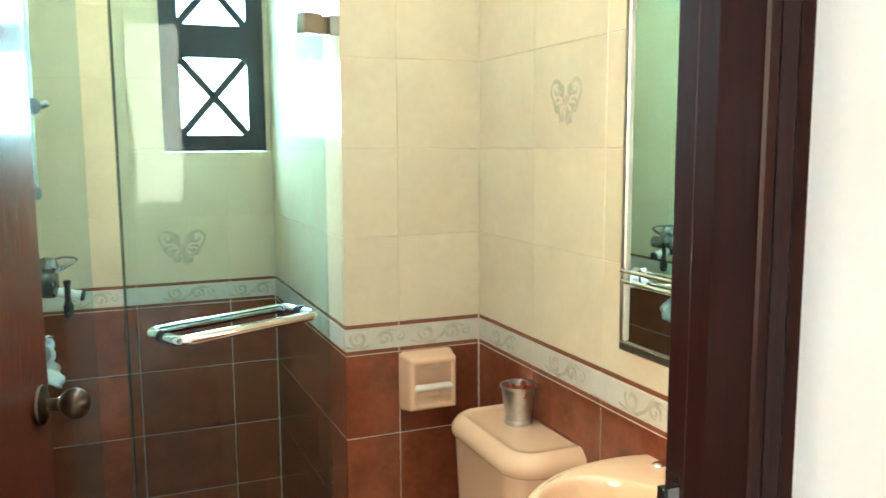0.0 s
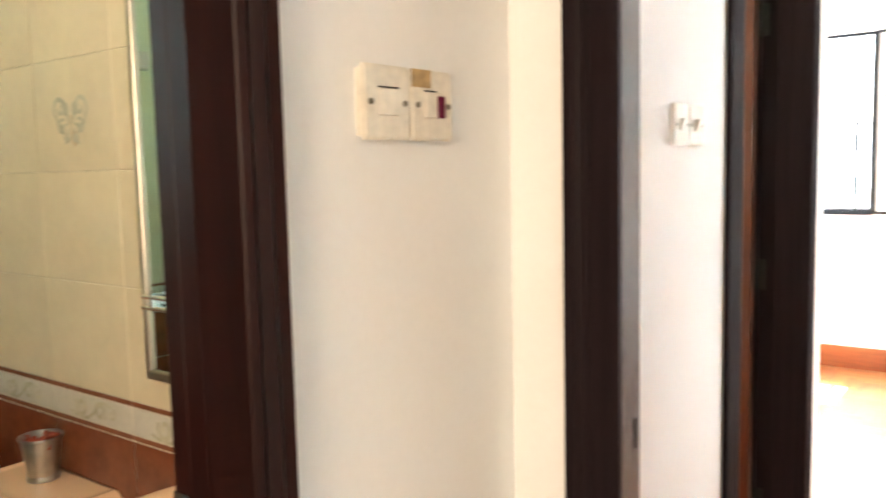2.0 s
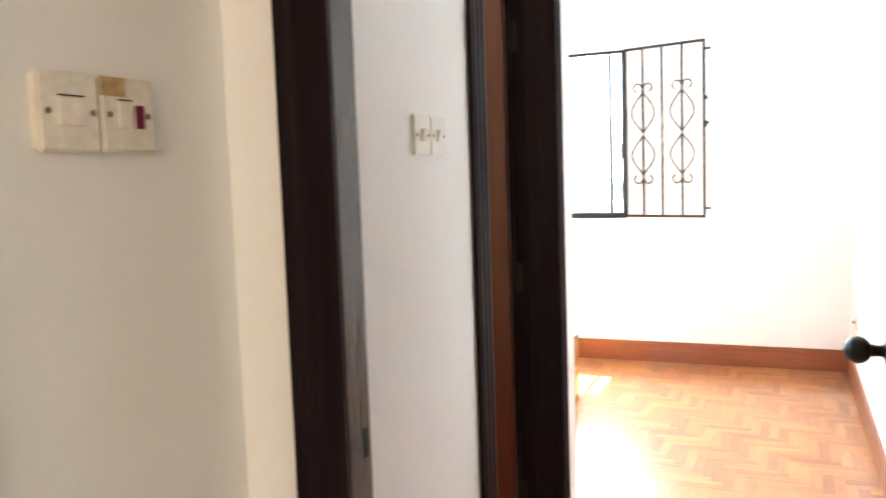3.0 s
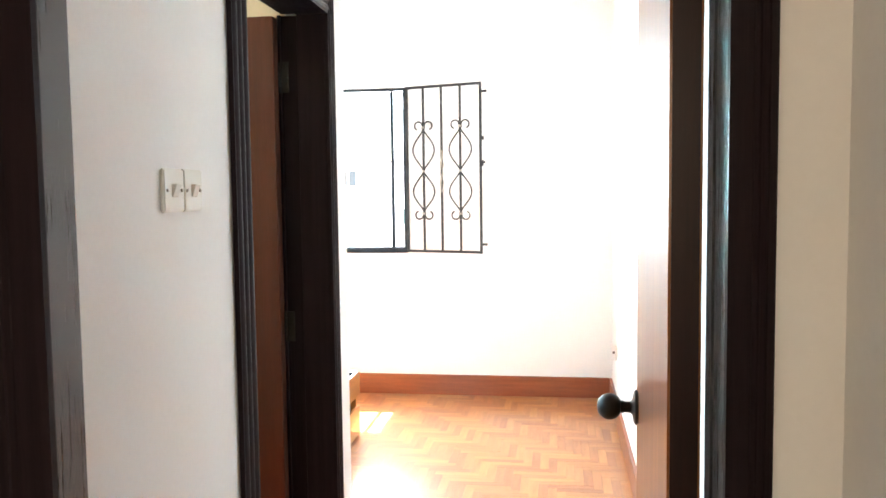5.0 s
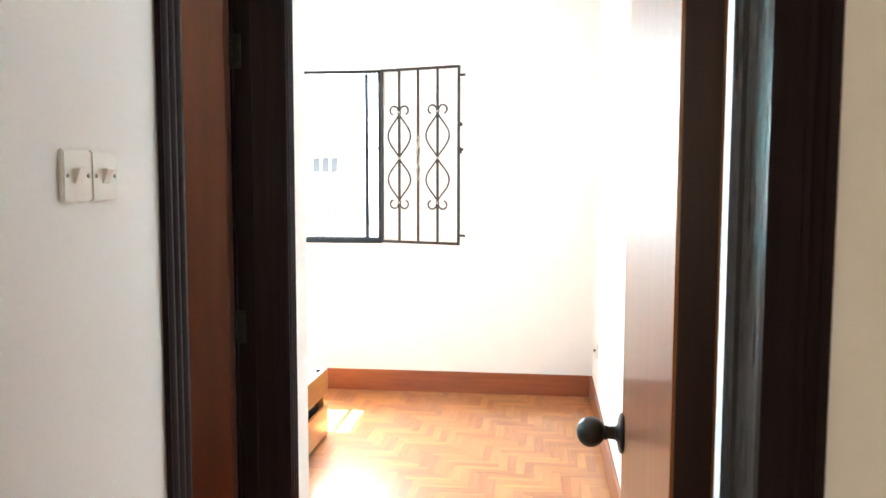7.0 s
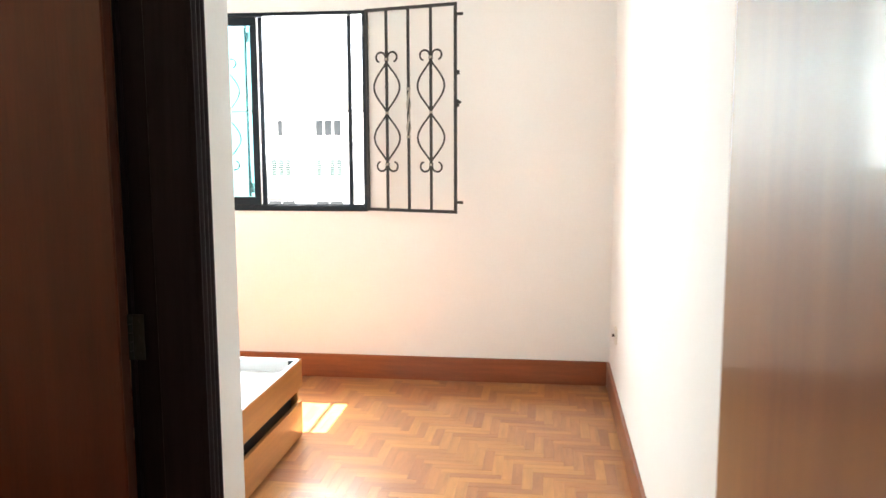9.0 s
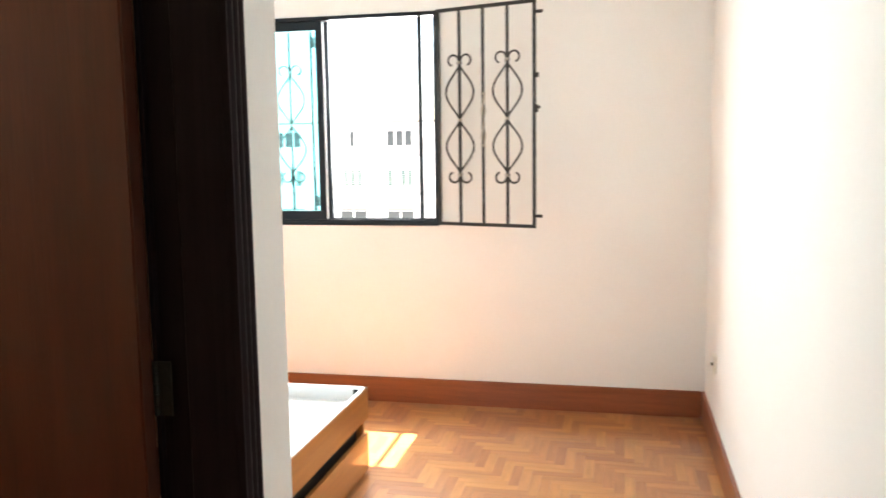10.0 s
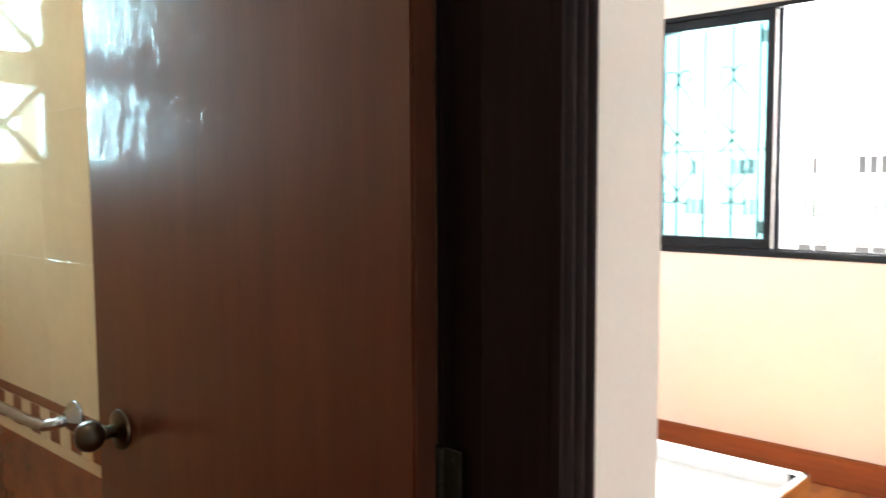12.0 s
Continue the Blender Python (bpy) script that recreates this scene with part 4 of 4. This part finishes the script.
for z in (1.265, 2.05):
    bm = bmesh.new()
    add_box(bm, -0.10, 2.155, z - 0.015, -0.045, 2.185, z + 0.015)
    bevel(bm, 0.004, 2)
    part("bracket", bm, SATIN, ris)
bm = bmesh.new()
add_box(bm, -0.072, 2.155, 1.44, -0.036, 2.185, 1.475)
bevel(bm, 0.005, 2)
add_cyl(bm, (-0.036, 2.17, 1.457), (-0.02, 2.17, 1.465), 0.008, seg=10)
part("slider", bm, SATIN, ris)

# cloth hung below the mixer
cl = thing("face_cloth", (0, 0, 0), "small crumpled white cloth hanging below the shower mixer", "cloth")
bm = bmesh.new()
grid = [[bm.verts.new((-0.075 + 0.022 * math.sin(7 * v + 2.2 * u) * (0.4 + v) + 0.01 * math.sin(13 * u), 2.37 + 0.075 * u * (0.6 + 0.5 * v), 0.875 - 0.115 * v - 0.012 * math.sin(5 * u))) for u in [k / 10 for k in range(11)]] for v in [k / 10 for k in range(11)]]
for i in range(10):
    for j in range(10):
        bm.faces.new((grid[i][j], grid[i][j + 1], grid[i + 1][j + 1], grid[i + 1][j]))
c = part("fabric", bm, BED_WHITE, cl, "", True)
sol = c.modifiers.new("thick", "SOLIDIFY")
sol.thickness = 0.004
bm = bmesh.new()
add_cyl(bm, (-0.1, 2.41, 0.875), (-0.055, 2.41, 0.880), 0.006, seg=10)
part("hook", bm, CHROME, cl)

# bathroom B towel rail
tr = thing("grab_rail", (0, 0, 0), "chrome bent towel rail on the tiled bathroom wall", "rail")
bm = bmesh.new()
add_tube(bm, [(2.934, 1.985, 0.838), (2.902, 1.985, 0.836), (2.886, 1.992, 0.833), (2.876, 2.012, 0.828), (2.872, 2.07, 0.826), (2.872, 2.55, 0.826)], 0.0125, 14)
part("bar", bm, RAIL, tr, "", True)
bm = bmesh.new()
add_lathe(bm, [(0.038, 0), (0.0385, 0.004), (0.036, 0.008), (0.028, 0.013), (0.020, 0.022), (0.016, 0.026)], Matrix.Translation((2.934, 1.985, 0.838)) @ Matrix.Rotation(radians(-90), 4, "Y"), 20)
part("flange", bm, RAIL, tr, "", True)


# ---- outside ----
# Unseen ground, coloured pale so that sunlight bounces up onto the facade
structure(boxes("ground", [(-300, -900, -21.2, 900, 900, -21.0)], GROUND), "unseen far ground, pale to bounce sunlight onto the facade", "ground")
FX = 61.0
bld = thing("apartment_building", (0, 0, 0), "white apartment block with rows of windows far across the street", "building")
boxes("wall", [(FX, -30, -21, FX + 10, 70, 3.62)], FACADE, bld)
boxes("roof", [(FX - 0.35, -30.5, 3.62, FX + 10.5, 70.5, 3.74)], ROOF, bld, "thin grey roof edge")
boxes("string_course", [(FX - 0.12, -30, 1.02 - 2.9 * k, FX, 70, 1.14 - 2.9 * k) for k in range(5)], FACADE, bld)
wp = {}


def shared_box(name, size, material):
    key = (name, size, material.name)
    if key not in wp:
        bm = bmesh.new()
        add_box(bm, -0.05, -size[0] / 2, -size[1] / 2, 0.02, size[0] / 2, size[1] / 2)
        wp[key] = mesh_of(name, bm, material)
    return wp[key]


def facade_pieces(o, name, rows, material):
    for y, z, w, h in rows:
        c = new(name, shared_box(name, (w, h), material))
        c.parent = o
        c.location = (-0.03, y, z)


def facade_window(row, wide):
    """A far window in its surround: panes, louvres or a broad dark opening with a transom."""
    width = (2.05 if wide else 0.5) if row == 0 else (2.05 if wide else 1.6) if row == 1 else 2.15
    o = new("window", shared_box("window", (width + 0.2, 1.3), FACADE))
    if row == 0:
        n = 3 if wide else 1
        p = width / n
        facade_pieces(o, "pane", [(-width / 2 + p * (k + 0.5), 0, p - 0.16, 1.1) for k in range(n)], FACADE_WIN)
    elif row == 1:
        n = 4 if wide else 3
        p = width / n
        facade_pieces(o, "slat", [(-width / 2 + p * (k + 0.5), -0.5 + 0.165 * i, p - 0.16, 0.125) for k in range(n) for i in range(7) if not (wide and k == 2)], SHUTTER)
    else:
        facade_pieces(o, "transom", [(0, 0.52, width, 0.14)], ROOF)
        facade_pieces(o, "pane", [(f * width / 4, -0.08, width / 2 - 0.12, 0.98) for f in (-1, 1)], FACADE_WIN)
    return o


for row in range(6):
    for bay in range(-3, 6):
        for dy, wide in ((0.0, True), (3.7, False)):
            o = facade_window(row if row < 3 else 1 + row % 2, wide)
            o.parent = bld
            o.location = (FX, 16.2 + 8.8 * bay + dy, 2.45 - 2.93 * row)


# ---- wall tiles ----
TILE_MESH = {}


def tile_mesh(w, h, material, d=0.006):
    key = (round(w, 4), round(h, 4), material.name)
    if key not in TILE_MESH:
        c = 0.0002 if material is TILE_PEACH else 0.0009
        v = [(-w / 2, -h / 2, 0), (w / 2, -h / 2, 0), (w / 2, h / 2, 0), (-w / 2, h / 2, 0),
             (-w / 2, -h / 2, d - c), (w / 2, -h / 2, d - c), (w / 2, h / 2, d - c), (-w / 2, h / 2, d - c),
             (-w / 2 + c, -h / 2 + c, d), (w / 2 - c, -h / 2 + c, d), (w / 2 - c, h / 2 - c, d), (-w / 2 + c, h / 2 - c, d)]
        f = [(8, 9, 10, 11)]
        for a in (0, 4):
            for k in range(4):
                f.append((a + k, a + (k + 1) % 4, a + 4 + (k + 1) % 4, a + 4 + k))
        me = bpy.data.meshes.new("tile")
        me.from_pydata(v, [], f)
        me.materials.append(material)
        TILE_MESH[key] = me
    return TILE_MESH[key]


def tile_field(parent, origin, u, n, cols, rows, hole=None, gap=0.0022):
    """Tiles between the column edges (metres along u) and row edges (bottom, top, material)."""
    u, n = Vector(u), Vector(n)
    v = Vector((0, 0, 1))
    made = []
    for c0, c1 in zip(cols, cols[1:]):
        for r0, r1, material in rows:
            a0, a1, b0, b1 = c0, c1, r0, r1
            if hole:
                h0, h1, s, t = hole
                if min(a1, h1) - max(a0, h0) > 0.003 and min(b1, t) - max(b0, s) > 0.003:
                    if b0 < s - 0.01:
                        b1 = s
                    elif a0 < h0 - 0.01:
                        a1 = h0
                    elif a1 > h1 + 0.01:
                        a0 = h1
                    elif b1 > t + 0.01:
                        b0 = t
                    else:
                        continue
            g = gap * (0.5 if material is TILE_CREAM else 1.0)
            w, h = a1 - a0 - g, b1 - b0 - g
            if w < 0.004 or h < 0.004:
                continue
            ob = new("tile", tile_mesh(w, h, material))
            p = Vector(origin) + u * ((a0 + a1) / 2) + v * ((b0 + b1) / 2)
            x = v.cross(n)
            ob.parent = parent
            ob.matrix_local = Matrix(((x.x, v.x, n.x, p.x), (x.y, v.y, n.y, p.y), (x.z, v.z, n.z, p.z), (0, 0, 0, 1)))
            made.append(ob)
    return made


def rows_a():
    r, z = [], 0.879
    low = []
    while z > FZ + 0.01:
        low.append((max(FZ, z - 0.2015), z, TILE_RUST))
        z -= 0.2015
    r += low
    r += [(0.879, 0.8905, LINER), (0.8905, 0.9415, TILE_BORDER), (0.9415, 0.953, LINER)]
    z = 0.953
    while z < H - 0.01:
        r.append((z, min(H, z + 0.2035), TILE_CREAM))
        z += 0.2035
    return r


RA = rows_a()


def cols_from(a0, a1, start, step):
    c = [a0]
    k = math.ceil((a0 - start) / step + 0.02)
    while start + k * step < a1 - 0.01:
        if start + k * step > a0 + 0.01:
            c.append(start + k * step)
        k += 1
    return c + [a1]


ob_ = bpy.data.objects
tile_field(ob_["wall_bath_between"], (0.932, 0, 0), (0, 1, 0), (-1, 0, 0), cols_from(0.80, 1.919, 1.650, 0.2675), RA)
tile_field(ob_["wall_bath_a_duct"], (0, 1.926, 0), (1, 0, 0), (0, -1, 0), [0.583, 0.716, 0.925], RA)
tile_field(ob_["wall_bath_a_duct"], (0.589, 0, 0), (0, 1, 0), (-1, 0, 0), cols_from(1.920, 2.728, 2.48, 0.2675), RA)
tile_field(ob_["wall_bath_a_north"], (0, 2.7345, 0), (1, 0, 0), (0, -1, 0), cols_from(-0.100, 0.582, 0.440, 0.2775), RA, hole=(0.262, 0.569, 1.350, 2.40))
tile_field(ob_["wall_bath_a_shower"], (-0.107, 0, 0), (0, 1, 0), (1, 0, 0), cols_from(1.95, 2.728, 2.48, 0.2675), RA)
RB, z = [], 0.73
while z > FZ + 0.01:
    RB.insert(0, (max(FZ, z - 0.20), z, TILE_RUST))
    z -= 0.20
RB += [(0.73, 0.755, TILE_PEACH), (0.826, 0.851, LINER)]
z = 0.851
while z < H - 0.01:
    RB.append((z, min(H, z + 0.3220), TILE_PEACH))
    z += 0.3220
be = ob_["wall_bath_b_east"]
boxes("tile_bed", [(2.9355, 0.868, FZ, 2.9378, 2.80, H)], GROUT, be)
tile_field(be, (2.940, 0, 0), (0, 1, 0), (-1, 0, 0), cols_from(0.87, 2.794, 2.12, 0.25), RB, gap=0.0007)
CH = cols_from(0.87, 2.794, 2.135, 0.055)
for k in range(len(CH) - 1):
    tile_field(be, (2.940, 0, 0), (0, 1, 0), (-1, 0, 0), CH[k:k + 2], [(0.755, 0.826, TILE_PEACH if k % 2 else LINER)])


# swirls on the border tiles and butterfly motifs
def swirl_curve(c, r, turns, a0, flip, n=18):
    pts = []
    for k in range(n):
        q = r * (1 - 0.8 * k / (n - 1))
        a = a0 + flip * turns * 2 * math.pi * k / (n - 1)
        pts.append((c[0] + q * math.cos(a), c[1] + q * math.sin(a)))
    return pts


def ribbon(bm, pts, w, m):
    """A flat tapering stroke on the glaze, each laid a hair above the one before."""
    vs, lift = [], 0.0005 + 0.00006 * (len(bm.verts) // 12 % 14)
    n = len(pts)
    for i, p in enumerate(pts):
        a, b = pts[max(0, i - 1)], pts[min(n - 1, i + 1)]
        d = Vector((b[0] - a[0], b[1] - a[1]))
        d = d.normalized() if d.length else Vector((1, 0))
        t = 1.3 * w * (0.35 + 0.65 * math.sin(math.pi * (0.15 + 0.8 * i / (n - 1))))
        vs.append([bm.verts.new(m @ Vector((p[0] - s * d.y * t / 2, p[1] + s * d.x * t / 2, lift))) for s in (-1, 1)])
    for a, b in zip(vs, vs[1:]):
        bm.faces.new((a[0], a[1], b[1], b[0]))


def basis(p, n):
    n, v = Vector(n), Vector((0, 0, 1))
    x = v.cross(n)
    return Matrix(((x.x, v.x, n.x, p[0]), (x.y, v.y, n.y, p[1]), (x.z, v.z, n.z, p[2]), (0, 0, 0, 1)))


def border_swirls(parent, places, n):
    bm = bmesh.new()
    for p in places:
        m = basis(p, n)
        ribbon(bm, swirl_curve((-0.035, 0.002), 0.021, 1.3, 2.6, 1), 0.0075, m)
        ribbon(bm, swirl_curve((0.03, -0.002), 0.019, 1.25, -0.6, 1), 0.0075, m)
        ribbon(bm, [(-0.075, -0.012), (-0.055, -0.018), (-0.02, -0.02), (0.005, -0.008), (0.02, 0.014), (0.045, 0.018), (0.065, 0.012)], 0.006, m)
        ribbon(bm, swirl_curve((0.068, 0.0), 0.012, 1.0, 1.2, -1), 0.004, m)
    part("border_pattern", bm, MOTIF, parent, "faded grey green scrolls")


wb = ob_["wall_bath_between"]
border_swirls(wb, [(0.9259, y, 0.916) for y in (1.785, 1.516, 1.25, 0.985)], (-1, 0, 0))
border_swirls(ob_["wall_bath_a_duct"], [(0.650, 1.9199, 0.916), (0.82, 1.9199, 0.916)], (0, -1, 0))
border_swirls(ob_["wall_bath_a_duct"], [(0.5829, y, 0.916) for y in (2.65, 2.38, 2.11)], (-1, 0, 0))
border_swirls(ob_["wall_bath_a_north"], [(x, 2.7279, 0.916) for x in (0.51, 0.31, 0.03)], (0, -1, 0))


def butterfly(parent, p, n, s):
    m = basis(p, n) @ Matrix.Diagonal((s, s, 1, 1))
    bm = bmesh.new()
    for f in (-1, 1):
        ribbon(bm, [(f * x, y) for x, y in swirl_curve((0.036, 0.022), 0.022, 1.15, -0.6, 1)], 0.007, m)
        ribbon(bm, [(f * x, y) for x, y in ((0.004, -0.01), (0.012, 0.012), (0.022, 0.034), (0.034, 0.042))], 0.006, m)
        ribbon(bm, [(f * x, y) for x, y in ((0.052, 0.01), (0.044, -0.008), (0.028, -0.014), (0.012, -0.006))], 0.006, m)
        ribbon(bm, [(f * x, y) for x, y in ((0.004, -0.012), (0.014, -0.03), (0.024, -0.044))], 0.006, m)
        ribbon(bm, [(f * x, y) for x, y in swirl_curve((0.018, 0.018), 0.014, 1.1, 0.4, 1)], 0.006, m)
        ribbon(bm, [(f * x, y) for x, y in swirl_curve((0.030, -0.012), 0.015, 1.2, 2.2, -1)], 0.006, m)
        ribbon(bm, [(f * x, y) for x, y in swirl_curve((0.013, -0.030), 0.011, 1.0, 0.8, -1)], 0.006, m)
    part("butterfly_motif", bm, MOTIF, parent, "faded grey butterfly scroll")
    bm = bmesh.new()
    ribbon(bm, swirl_curve((0.012, -0.036), 0.014, 1.0, 1.0, 1), 0.006, m)
    ribbon(bm, [(0, 0.01), (0.002, -0.02), (0.008, -0.05)], 0.006, m)
    part("butterfly_body", bm, MOTIF_O, parent, "faded orange stroke")


butterfly(wb, (0.9259, 1.522, 1.453), (-1, 0, 0), 1.0)
butterfly(ob_["wall_bath_a_north"], (0.302, 2.7279, 1.062), (0, -1, 0), 1.2)


# ---- parquet ----
PW, PN = 0.045, 5
BLOCK = {}


def block_mesh(w, l):
    key = (round(w, 3), round(l, 3))
    if key not in BLOCK:
        g, c, d = 0.0002, 0.0004, 0.004
        a, b = w / 2 - g, l / 2 - g
        v = [(-a, -b, 0), (a, -b, 0), (a, b, 0), (-a, b, 0), (-a, -b, d - c), (a, -b, d - c), (a, b, d - c), (-a, b, d - c), (-a + c, -b + c, d), (a - c, -b + c, d), (a - c, b - c, d), (-a + c, b - c, d)]
        f = [(8, 9, 10, 11)] + [(s + k, s + (k + 1) % 4, s + 4 + (k + 1) % 4, s + 4 + k) for s in (0, 4) for k in range(4)]
        me = bpy.data.meshes.new("parquet_block")
        me.from_pydata(v, [], f)
        me.materials.append(PARQUET)
        BLOCK[key] = (me, v, f)
    return BLOCK[key]


near, far = [], []
for a in range(-170, 300):
    for b in range(-46, 47):
        i, j = a + PN * b, a - PN * b
        for cells in ("h", "v"):
            if cells == "h":
                x0, x1, y0, y1 = i, i + PN, j, j + 1
            else:
                x0, x1, y0, y1 = i + PN, i + PN + 1, j - PN + 1, j + 1
            X0, X1, Y0_, Y1_ = 1.2 + x0 * PW, 1.2 + x1 * PW, -0.6 + y0 * PW, -0.6 + y1 * PW
            lo = 1.166 if Y1_ < 0.80 else 3.134
            X0, X1, Y0_, Y1_ = max(X0, lo), min(X1, 6.056), max(Y0_, -0.388), min(Y1_, 3.296)
            if X1 < 3.2 and Y1_ > 0.71:
                Y1_ = min(Y1_, 0.722)
            if X1 - X0 < 0.006 or Y1_ - Y0_ < 0.006:
                continue
            cx, cy = (X0 + X1) / 2, (Y0_ + Y1_) / 2
            (near if 4.5 < cx < 5.7 and -0.2 < cy < 1.4 and len(near) < 300 else far).append((cx, cy, X1 - X0, Y1_ - Y0_))
for cx, cy, w, l in near:
    turn = w > l
    me = block_mesh(l if turn else w, w if turn else l)[0]
    o = new("parquet_block", me)
    o.parent = floor
    o.matrix_local = pose(cx, cy, FZ - 0.004, 0, 0, 90 if turn else 0)
for turned in (False, True):
    verts, faces = [], []
    for cx, cy, w, l in far:
        if (w > l) != turned:
            continue
        if turned:
            cx, cy, w, l = cy, -cx, l, w
        a, b, d, c = w / 2 - 0.0002, l / 2 - 0.0002, 0.004, 0.0004
        v = [(-a, -b, 0), (a, -b, 0), (a, b, 0), (-a, b, 0), (-a, -b, d - c), (a, -b, d - c), (a, b, d - c), (-a, b, d - c), (-a + c, -b + c, d), (a - c, -b + c, d), (a - c, b - c, d), (-a + c, b - c, d)]
        n0 = len(verts)
        verts += [(cx + p[0], cy + p[1], FZ - 0.004 + p[2]) for p in v]
        faces += [tuple(n0 + q for q in f) for f in [(8, 9, 10, 11)] + [(s + k, s + (k + 1) % 4, s + 4 + (k + 1) % 4, s + 4 + k) for s in (0, 4) for k in range(4)]]
    me = bpy.data.meshes.new("parquet_blocks")
    me.from_pydata(verts, [], faces)
    me.materials.append(PARQUET)
    pb = new("parquet_blocks", me)
    pb.parent = floor
    pb["kind"] = "stuff"
    pb.rotation_euler = (0, 0, radians(90 if turned else 0))
